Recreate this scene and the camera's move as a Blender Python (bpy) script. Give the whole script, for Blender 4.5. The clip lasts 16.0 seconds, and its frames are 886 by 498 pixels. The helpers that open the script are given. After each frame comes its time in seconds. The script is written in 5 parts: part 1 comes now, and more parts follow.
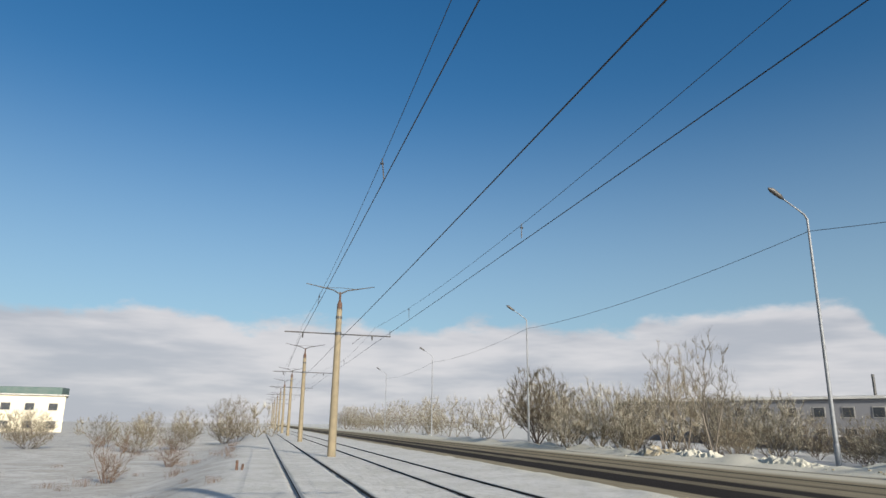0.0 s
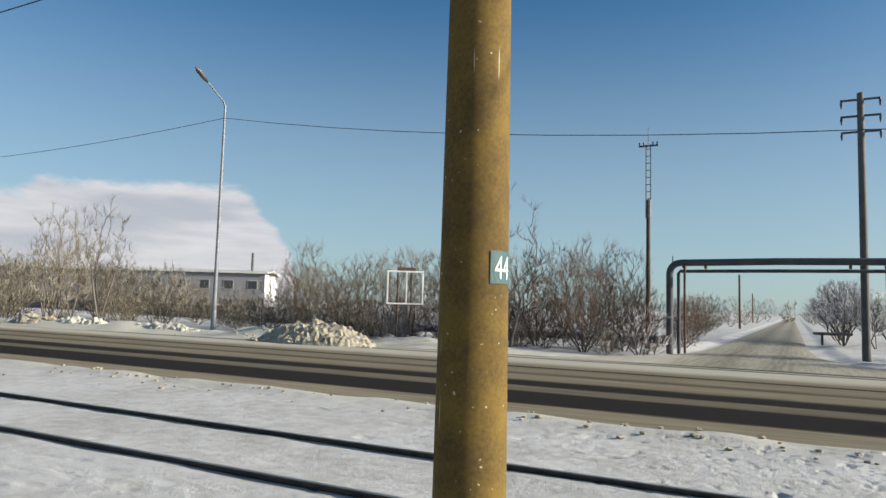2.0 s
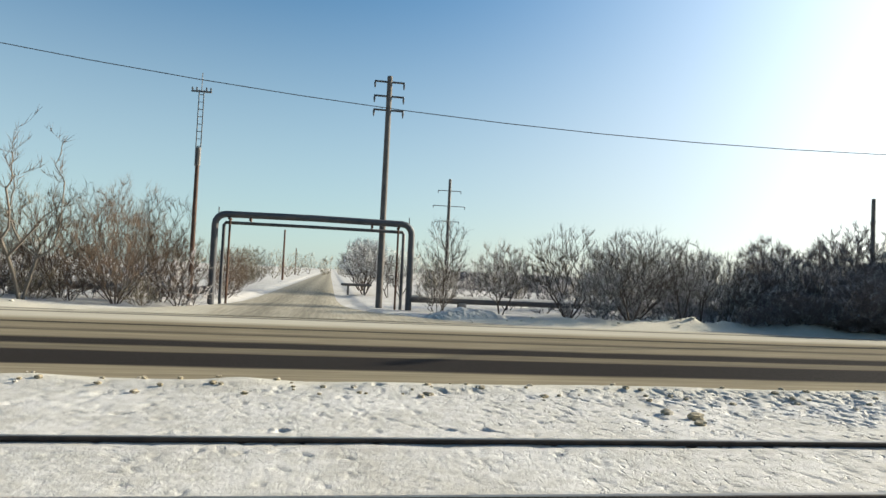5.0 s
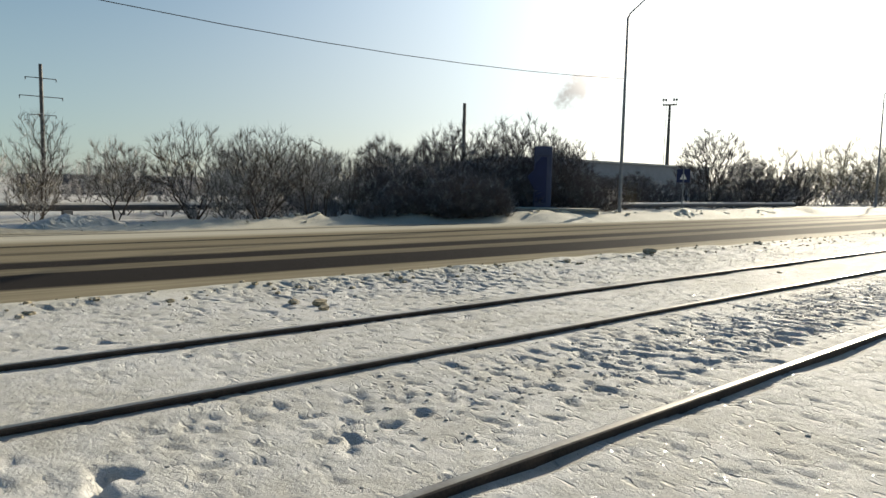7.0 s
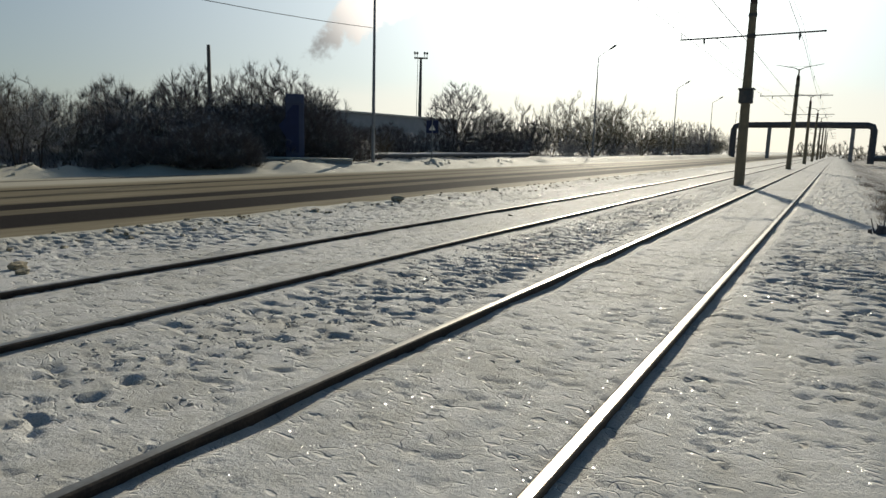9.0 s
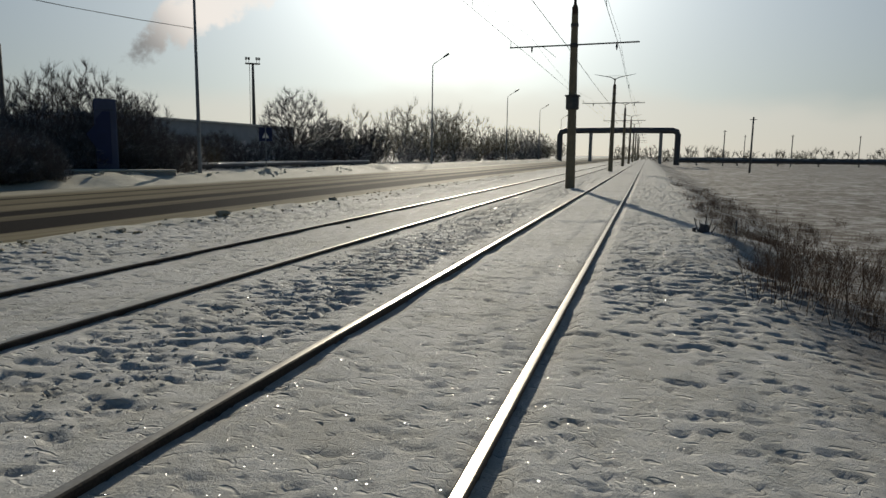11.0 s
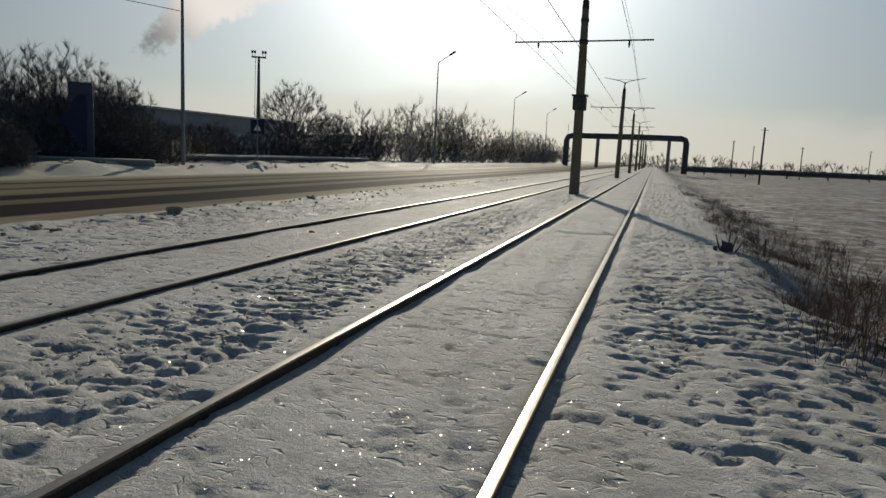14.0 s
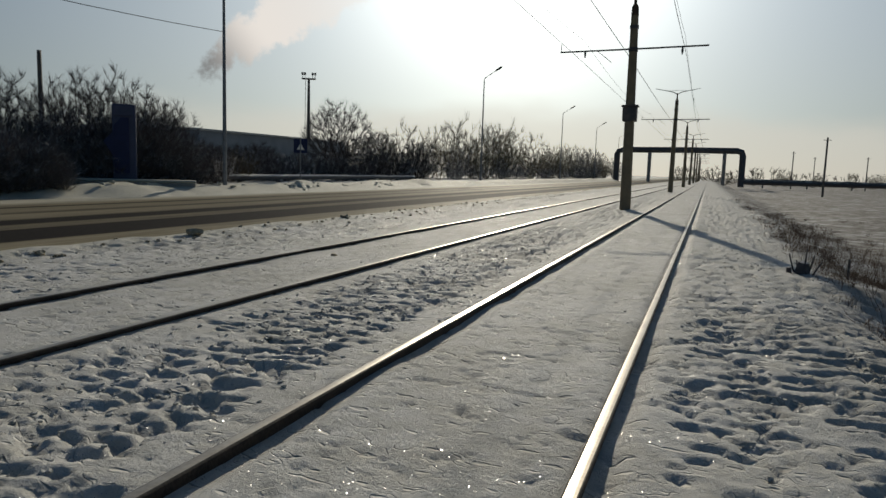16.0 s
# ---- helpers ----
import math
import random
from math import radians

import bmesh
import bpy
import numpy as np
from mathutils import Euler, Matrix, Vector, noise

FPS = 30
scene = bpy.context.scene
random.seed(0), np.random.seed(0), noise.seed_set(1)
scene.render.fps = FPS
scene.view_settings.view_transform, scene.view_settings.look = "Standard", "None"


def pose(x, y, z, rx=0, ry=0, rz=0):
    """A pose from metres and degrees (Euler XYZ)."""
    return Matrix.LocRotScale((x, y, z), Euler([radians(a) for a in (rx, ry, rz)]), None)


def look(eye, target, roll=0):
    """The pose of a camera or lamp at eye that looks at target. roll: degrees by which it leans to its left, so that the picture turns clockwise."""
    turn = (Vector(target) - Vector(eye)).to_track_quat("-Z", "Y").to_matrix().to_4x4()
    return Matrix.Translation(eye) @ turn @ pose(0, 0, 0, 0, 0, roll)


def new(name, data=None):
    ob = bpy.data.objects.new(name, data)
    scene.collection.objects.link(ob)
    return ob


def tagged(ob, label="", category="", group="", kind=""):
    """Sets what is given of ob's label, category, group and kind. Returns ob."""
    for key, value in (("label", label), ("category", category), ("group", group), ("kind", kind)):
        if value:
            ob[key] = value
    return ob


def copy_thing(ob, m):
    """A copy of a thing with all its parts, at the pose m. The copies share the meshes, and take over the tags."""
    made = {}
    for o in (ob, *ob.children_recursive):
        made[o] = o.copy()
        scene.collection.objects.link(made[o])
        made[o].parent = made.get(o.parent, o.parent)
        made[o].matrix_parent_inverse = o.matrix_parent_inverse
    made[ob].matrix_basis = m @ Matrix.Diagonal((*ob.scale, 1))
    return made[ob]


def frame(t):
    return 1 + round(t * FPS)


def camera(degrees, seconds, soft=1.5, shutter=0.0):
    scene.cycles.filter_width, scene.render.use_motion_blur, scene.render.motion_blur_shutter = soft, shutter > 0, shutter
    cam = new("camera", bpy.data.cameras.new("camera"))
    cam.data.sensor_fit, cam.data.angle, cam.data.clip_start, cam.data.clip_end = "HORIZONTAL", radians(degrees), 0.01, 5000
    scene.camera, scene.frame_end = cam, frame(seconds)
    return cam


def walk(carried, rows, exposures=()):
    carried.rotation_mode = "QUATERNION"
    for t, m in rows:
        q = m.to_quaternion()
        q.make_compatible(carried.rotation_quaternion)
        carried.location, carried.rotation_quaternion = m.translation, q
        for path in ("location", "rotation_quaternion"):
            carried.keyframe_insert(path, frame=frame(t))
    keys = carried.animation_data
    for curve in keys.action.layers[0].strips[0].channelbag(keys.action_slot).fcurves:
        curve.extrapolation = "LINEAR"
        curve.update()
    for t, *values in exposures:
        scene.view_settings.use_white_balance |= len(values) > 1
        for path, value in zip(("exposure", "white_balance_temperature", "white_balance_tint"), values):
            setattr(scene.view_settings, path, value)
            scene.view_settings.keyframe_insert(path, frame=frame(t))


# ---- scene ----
cam = camera(66.45, 16.0)
PATH = [
    (0.0, 0.026, -0.001, 1.505, -14.70, 14.59, -0.66),
    (0.5, 0.073, 0.108, 1.478, -27.03, 10.15, 0.11),
    (1.0, 0.021, 0.103, 1.501, -39.65, 6.51, 0.39),
    (1.5, 0.052, 0.087, 1.493, -51.80, 5.85, -1.40),
    (2.0, 0.038, 0.035, 1.481, -62.56, 4.77, -1.54),
    (2.5, 0.129, 0.058, 1.481, -66.43, 3.94, -1.10),
    (3.0, 0.131, 0.036, 1.473, -70.60, 2.58, -1.49),
    (3.5, 0.110, -0.049, 1.474, -82.87, 1.87, -1.46),
    (4.0, 0.189, -0.135, 1.469, -93.76, 1.94, -1.63),
    (4.2, 0.222, -0.155, 1.470, -95.63, 2.24, -2.09),
    (6.3, 0.211, -0.327, 1.422, -113.52, -2.09, -1.25),
    (6.5, 0.216, -0.347, 1.435, -118.68, -2.81, -0.95),
    (7.0, 0.148, -0.245, 1.433, -129.89, -5.38, -1.18),
    (7.5, 0.152, -0.293, 1.394, -136.93, -8.94, -0.91),
    (8.0, 0.137, -0.345, 1.374, -143.44, -11.15, -0.77),
    (8.5, 0.108, -0.410, 1.387, -148.63, -11.20, -0.69),
    (9.0, 0.074, -0.537, 1.378, -149.97, -8.99, -1.62),
    (9.5, 0.076, -0.651, 1.388, -154.20, -9.56, 0.17),
    (10.0, 0.198, -0.863, 1.381, -161.33, -8.71, -0.43),
    (10.2, 0.245, -0.950, 1.378, -162.93, -8.79, -0.29),
    (12.3, 0.366, -2.198, 1.311, -163.09, -6.64, -1.50),
    (12.5, 0.360, -2.314, 1.287, -160.75, -7.93, -0.50),
    (13.0, 0.331, -2.615, 1.315, -157.94, -8.19, -0.85),
    (13.5, 0.389, -2.959, 1.276, -161.72, -7.08, -2.97),
    (14.0, 0.488, -3.245, 1.301, -162.75, -8.02, -2.78),
    (14.5, 0.524, -3.576, 1.299, -157.04, -7.21, -0.48),
    (15.0, 0.536, -3.845, 1.294, -158.34, -7.72, -0.29),
    (15.5, 0.604, -4.110, 1.290, -161.98, -5.47, -1.68),
    (16.0, 0.583, -4.306, 1.269, -158.64, -6.75, -1.84),
]
LIGHT = [(0.0, 0.66, 6250, 10), (2.0, 0.75, 6250, 10), (3.5, 1.08, 6600, 10), (4.2, 1.14, 6650, 8), (6.3, 1.02, 6900, 7), (7.0, 0.62, 6850, 7), (8.0, 0.05, 6700, 6), (9.0, -0.08, 6600, 6), (10.0, -0.38, 6550, 7), (12.5, -0.62, 6550, 7), (16.0, -0.68, 6550, 7)]
walk(cam, [(t, pose(x, y, z, 90 + pitch, roll, yaw)) for t, x, y, z, yaw, pitch, roll in PATH], LIGHT)

# ---- world, sun ----
SUN_ELEV, SUN_X, SUN_Y = 21.0, 0.27, -0.963


def math_node(nt, op, a, b=None, c=None, clamp=False):
    n = nt.nodes.new("ShaderNodeMath")
    n.operation, n.use_clamp = op, clamp
    for i, v in enumerate((a, b, c)):
        if v is None:
            continue
        if isinstance(v, (int, float)):
            n.inputs[i].default_value = v
        else:
            nt.links.new(v, n.inputs[i])
    return n.outputs[0]


def vec_node(nt, op, a, b=None, out=0):
    n = nt.nodes.new("ShaderNodeVectorMath")
    n.operation = op
    for i, v in enumerate((a, b)):
        if v is None:
            continue
        if isinstance(v, (tuple, list)):
            n.inputs[i].default_value = v
        else:
            nt.links.new(v, n.inputs[i])
    return n.outputs[out]


def ramp01(nt, v, lo, hi, a=0.0, b=1.0):
    n = nt.nodes.new("ShaderNodeMapRange")
    n.interpolation_type = "SMOOTHSTEP"
    nt.links.new(v, n.inputs[0])
    for i, k in enumerate((lo, hi, a, b)):
        n.inputs[1 + i].default_value = k
    return n.outputs[0]


def noise_node(nt, vec, scale, detail=4.0, rough=0.55, out=0):
    n = nt.nodes.new("ShaderNodeTexNoise")
    n.inputs["Scale"].default_value, n.inputs["Detail"].default_value = scale, detail
    n.inputs["Roughness"].default_value = rough
    if vec is not None:
        nt.links.new(vec, n.inputs["Vector"])
    return n.outputs[out]


def mix_col(nt, f, a, b):
    n = nt.nodes.new("ShaderNodeMix")
    n.data_type = "RGBA"
    for sock, v in ((n.inputs[0], f), (n.inputs[6], a), (n.inputs[7], b)):
        if isinstance(v, (int, float)):
            sock.default_value = v
        elif isinstance(v, tuple):
            sock.default_value = (*v, 1.0)
        else:
            nt.links.new(v, sock)
    return n.outputs[2]


def build_world():
    w = bpy.data.worlds.new("winter_sky")
    scene.world = w
    w.use_nodes = True
    nt = w.node_tree
    nt.nodes.clear()
    sky = nt.nodes.new("ShaderNodeTexSky")
    sky.sky_type, sky.sun_disc = "NISHITA", False
    sky.sun_elevation = radians(SUN_ELEV)
    sky.sun_rotation = math.atan2(SUN_X, SUN_Y)
    sky.air_density, sky.dust_density, sky.ozone_density = 1.0, 0.35, 3.0
    coord = nt.nodes.new("ShaderNodeTexCoord").outputs["Generated"]
    sep = nt.nodes.new("ShaderNodeSeparateXYZ")
    nt.links.new(coord, sep.inputs[0])
    X, Y, Z = sep.outputs
    # bank of cloud low over the north and north-east
    squash = vec_node(nt, "MULTIPLY", coord, (1.0, 1.0, 2.2))
    big = noise_node(nt, squash, 5.0, 7.0, 0.6)
    edge = math_node(nt, "MULTIPLY", ramp01(nt, Y, 0.595, 0.70), 0.152)
    top = math_node(nt, "ADD", edge, math_node(nt, "MULTIPLY", math_node(nt, "SUBTRACT", big, 0.5), 0.13))
    gap = math_node(nt, "SUBTRACT", top, Z)
    bank = math_node(nt, "MULTIPLY", ramp01(nt, gap, 0.0, 0.022), ramp01(nt, Y, 0.585, 0.64))
    bank = math_node(nt, "MULTIPLY", bank, 0.93)
    streak = noise_node(nt, vec_node(nt, "MULTIPLY", coord, (2.0, 2.0, 11.0)), 2.3, 4.0)
    cloud_col = mix_col(nt, ramp01(nt, streak, 0.35, 0.7), (0.58, 0.59, 0.63), (0.88, 0.84, 0.83))
    # thin cream haze bank low in the south-west
    low = noise_node(nt, squash, 3.0, 4.0)
    haze = math_node(nt, "MULTIPLY", ramp01(nt, math_node(nt, "SUBTRACT", math_node(nt, "MULTIPLY_ADD", low, 0.12, 0.035), Z), 0.0, 0.05), ramp01(nt, Y, -0.55, -0.9))
    haze = math_node(nt, "MULTIPLY", haze, 0.55)
    # smoke drifting from a stack behind the south-eastern works
    s0, s1 = Vector((0.669, -0.742, 0.104)), Vector((0.545, -0.835, 0.225))
    e = (s1 - s0).normalized()
    rel = vec_node(nt, "SUBTRACT", coord, tuple(s0))
    along = vec_node(nt, "DOT_PRODUCT", rel, tuple(e), 1)
    axis = nt.nodes.new("ShaderNodeVectorMath")
    axis.operation = "SCALE"
    axis.inputs[0].default_value = tuple(e)
    nt.links.new(along, axis.inputs[3])
    perp = vec_node(nt, "LENGTH", vec_node(nt, "SUBTRACT", rel, axis.outputs[0]), None, 1)
    puff = noise_node(nt, coord, 28.0, 5.0, 0.6)
    width = math_node(nt, "MULTIPLY_ADD", along, 0.22, 0.010)
    width = math_node(nt, "MULTIPLY_ADD", math_node(nt, "SUBTRACT", puff, 0.5), 0.058, width)
    plume = ramp01(nt, math_node(nt, "SUBTRACT", width, perp), 0.0, 0.014)
    plume = math_node(nt, "MULTIPLY", plume, ramp01(nt, along, 0.0, 0.02))
    plume = math_node(nt, "MULTIPLY", plume, ramp01(nt, along, 0.42, 0.10))
    smoke_col = mix_col(nt, ramp01(nt, along, 0.03, 0.13), (0.62, 0.59, 0.59), (3.1, 2.8, 2.6))
    plume = math_node(nt, "MULTIPLY", plume, 0.85)

    def background(col, strength):
        b = nt.nodes.new("ShaderNodeBackground")
        if isinstance(col, tuple):
            b.inputs[0].default_value = (*col, 1)
        else:
            nt.links.new(col, b.inputs[0])
        b.inputs[1].default_value = strength
        return b.outputs[0]

    def over(f, a, b):
        m = nt.nodes.new("ShaderNodeMixShader")
        nt.links.new(f, m.inputs[0])
        nt.links.new(a, m.inputs[1])
        nt.links.new(b, m.inputs[2])
        return m.outputs[0]

    deep = mix_col(nt, ramp01(nt, Z, 0.12, 0.62), (0.80, 1.0, 1.0), (0.32, 0.82, 1.04))
    tint = nt.nodes.new("ShaderNodeMix")
    tint.data_type, tint.blend_type = "RGBA", "MULTIPLY"
    tint.inputs[0].default_value = 1.0
    nt.links.new(sky.outputs[0], tint.inputs[6])
    nt.links.new(deep, tint.inputs[7])
    out = background(tint.outputs[2], SKY)
    mist = math_node(nt, "MULTIPLY", ramp01(nt, Z, 0.48, 0.0), 0.58)
    pale = mix_col(nt, ramp01(nt, Y, 0.1, -0.65), (0.69, 0.85, 0.94), (0.93, 0.86, 0.91))
    out = over(mist, out, background(pale, 0.39))
    # bright haze of ice crystals round the sun
    ce = math.cos(radians(SUN_ELEV))
    toward = math_node(nt, "MAXIMUM", vec_node(nt, "DOT_PRODUCT", coord, (SUN_X * ce, SUN_Y * ce, math.sin(radians(SUN_ELEV))), 1), 0.0)
    wide = math_node(nt, "MULTIPLY", math_node(nt, "POWER", toward, 6.0), 0.8)
    glow = math_node(nt, "MULTIPLY_ADD", math_node(nt, "POWER", toward, 45.0), 2.0, wide)
    aureole = nt.nodes.new("ShaderNodeBackground")
    aureole.inputs[0].default_value = (1.0, 0.97, 0.92, 1)
    nt.links.new(glow, aureole.inputs[1])
    both = nt.nodes.new("ShaderNodeAddShader")
    nt.links.new(out, both.inputs[0])
    nt.links.new(aureole.outputs[0], both.inputs[1])
    out = both.outputs[0]
    out = over(haze, out, background((0.97, 0.90, 0.81), 1.1))
    out = over(bank, out, background(cloud_col, CLOUD))
    out = over(plume, out, background(smoke_col, 0.45))
    end = nt.nodes.new("ShaderNodeOutputWorld")
    nt.links.new(out, end.inputs[0])


SKY, CLOUD = 0.064, 0.525
build_world()
sun = new("sun", bpy.data.lights.new("sun", "SUN"))
sun.data.energy, sun.data.angle, sun.data.color = 4.9, radians(0.53), (1.0, 0.90, 0.74)
ce = math.cos(radians(SUN_ELEV))
sun.matrix_world = look((SUN_X * ce * 100, SUN_Y * ce * 100, 100 * math.sin(radians(SUN_ELEV))), (0, 0, 0))


# ---- materials ----
def material(name, colour, rough=0.7, metal=0.0, second=None, scale=6.0, fine=60.0, bump=0.3, depth=0.01, spec=0.4, flecks=None):
    """Two scales of variation between colour and second, with fine relief."""
    m = bpy.data.materials.new(name)
    m.use_nodes = True
    nt = m.node_tree
    b = nt.nodes["Principled BSDF"]
    b.inputs["Roughness"].default_value, b.inputs["Metallic"].default_value = rough, metal
    b.inputs["Specular IOR Level"].default_value = spec
    co = nt.nodes.new("ShaderNodeTexCoord").outputs["Object"]
    n1, n2 = noise_node(nt, co, scale, 5.0), noise_node(nt, co, fine, 3.0)
    f = math_node(nt, "ADD", math_node(nt, "MULTIPLY", n1, 0.65), math_node(nt, "MULTIPLY", n2, 0.35))
    f = ramp01(nt, f, 0.36, 0.64)
    col = mix_col(nt, f, colour, second or tuple(c * 0.7 for c in colour))
    if flecks:
        dots = ramp01(nt, noise_node(nt, co, 26.0, 2.0), 0.70, 0.74)
        streaks = ramp01(nt, noise_node(nt, vec_node(nt, "MULTIPLY", co, (1.0, 1.0, 0.05)), 30.0, 1.0), 0.74, 0.77)
        col = mix_col(nt, math_node(nt, "MULTIPLY", math_node(nt, "MAXIMUM", dots, streaks), 0.8), col, flecks)
    nt.links.new(col, b.inputs["Base Color"])
    if bump:
        bp = nt.nodes.new("ShaderNodeBump")
        bp.inputs["Strength"].default_value, bp.inputs["Distance"].default_value = bump, depth
        nt.links.new(n2, bp.inputs["Height"])
        nt.links.new(bp.outputs[0], b.inputs["Normal"])
    return m


def snow_material(name, dirty):
    m = bpy.data.materials.new(name)
    m.use_nodes = True
    nt = m.node_tree
    b = nt.nodes["Principled BSDF"]
    geo = nt.nodes.new("ShaderNodeNewGeometry")
    co = geo.outputs["Position"]
    sep = nt.nodes.new("ShaderNodeSeparateXYZ")
    nt.links.new(co, sep.inputs[0])
    n1, n2, n3 = noise_node(nt, co, 0.6, 5.0), noise_node(nt, co, 5.0, 5.0), noise_node(nt, co, 55.0, 4.0, 0.7)
    f = ramp01(nt, math_node(nt, "MULTIPLY_ADD", n2, 0.5, math_node(nt, "MULTIPLY", n1, 0.5)), 0.38, 0.66)
    col = mix_col(nt, f, (0.50, 0.49, 0.47), (0.37, 0.357, 0.325))
    specks = ramp01(nt, n3, 0.68, 0.76)
    col = mix_col(nt, math_node(nt, "MULTIPLY", specks, 0.35 if not dirty else 0.7), col, (0.34, 0.30, 0.24))
    if dirty:
        col = mix_col(nt, ramp01(nt, n2, 0.2, 0.55), col, (0.32, 0.275, 0.19))
    else:
        # grime thrown up beside the carriageway
        side = math_node(nt, "ADD", ramp01(nt, sep.outputs[0], 8.2, 9.7), math_node(nt, "MULTIPLY", n2, 0.2))
        far = ramp01(nt, sep.outputs[0], 24.0, 21.5)
        grime = math_node(nt, "MULTIPLY", math_node(nt, "MULTIPLY", side, far), 0.7, None, True)
        col = mix_col(nt, grime, col, (0.45, 0.425, 0.34))
        # dead grass showing through on the bank and the field
        west = math_node(nt, "MULTIPLY", ramp01(nt, math_node(nt, "MULTIPLY_ADD", n1, 1.6, sep.outputs[0]), 0.4, -1.2), ramp01(nt, noise_node(nt, co, 1.9, 5.0, 0.65), 0.36, 0.56, 0.25, 1.0))
        grass = math_node(nt, "MULTIPLY", west, ramp01(nt, math_node(nt, "MULTIPLY_ADD", n3, 0.40, math_node(nt, "MULTIPLY", n1, 0.60)), 0.32, 0.52))
        grass = math_node(nt, "MULTIPLY", grass, ramp01(nt, sep.outputs[1], 4.0, -7.0, 0.3, 0.95))
        col = mix_col(nt, grass, col, (0.12, 0.098, 0.082))
        # single ice crystals that catch the sun
        cell = nt.nodes.new("ShaderNodeTexVoronoi")
        cell.inputs["Scale"].default_value = 150.0
        nt.links.new(co, cell.inputs["Vector"])
        pick = nt.nodes.new("ShaderNodeSeparateColor")
        nt.links.new(cell.outputs["Color"], pick.inputs[0])
        flake = nt.nodes.new("ShaderNodeBsdfGlossy")
        flake.inputs["Roughness"].default_value = 0.22
        tilt = vec_node(nt, "SUBTRACT", cell.outputs["Color"], (0.5, 0.5, 0.5))
        tilt = vec_node(nt, "MULTIPLY", tilt, (1.1, 1.1, 0.0))
        nt.links.new(vec_node(nt, "NORMALIZE", vec_node(nt, "ADD", tilt, (0.0, 0.0, 1.0))), flake.inputs["Normal"])
        few = math_node(nt, "MULTIPLY", ramp01(nt, pick.outputs[2], 0.95, 0.96), ramp01(nt, cell.outputs["Distance"], 0.42, 0.30))
        mixed = nt.nodes.new("ShaderNodeMixShader")
        nt.links.new(few, mixed.inputs[0])
        nt.links.new(b.outputs[0], mixed.inputs[1])
        nt.links.new(flake.outputs[0], mixed.inputs[2])
        nt.links.new(mixed.outputs[0], nt.nodes["Material Output"].inputs[0])
    nt.links.new(col, b.inputs["Base Color"])
    b.inputs["Roughness"].default_value = 0.75
    b.inputs["Specular IOR Level"].default_value = 0.10
    bp = nt.nodes.new("ShaderNodeBump")
    bp.inputs["Strength"].default_value, bp.inputs["Distance"].default_value = 0.8, 0.02
    # thin curved scratches in the crust
    curl = math_node(nt, "ABSOLUTE", math_node(nt, "SUBTRACT", noise_node(nt, vec_node(nt, "MULTIPLY", co, (1.0, 1.5, 1.0)), 6.0, 1.0), 0.5))
    groove = math_node(nt, "MULTIPLY", ramp01(nt, curl, 0.024, 0.0), math_node(nt, "MULTIPLY", ramp01(nt, noise_node(nt, co, 2.6, 2.0), 0.52, 0.60), ramp01(nt, sep.outputs[1], -0.5, -3.0, 0.15, 1.0)))
    # short wind-cut dents, wider than long
    dent = noise_node(nt, vec_node(nt, "MULTIPLY", co, (6.5, 15.0, 1.0)), 1.0, 1.0)
    dash = math_node(nt, "MULTIPLY", ramp01(nt, dent, 0.36, 0.26), ramp01(nt, sep.outputs[1], -0.5, -5.0, 0.08, 1.0))
    grain = math_node(nt, "MULTIPLY_ADD", n3, 0.5, noise_node(nt, co, 13.0, 6.0, 0.7))
    nt.links.new(math_node(nt, "SUBTRACT", grain, math_node(nt, "MULTIPLY_ADD", dash, 1.5, math_node(nt, "MULTIPLY", groove, 0.5))), bp.inputs["Height"])
    nt.links.new(bp.outputs[0], b.inputs["Normal"])
    return m


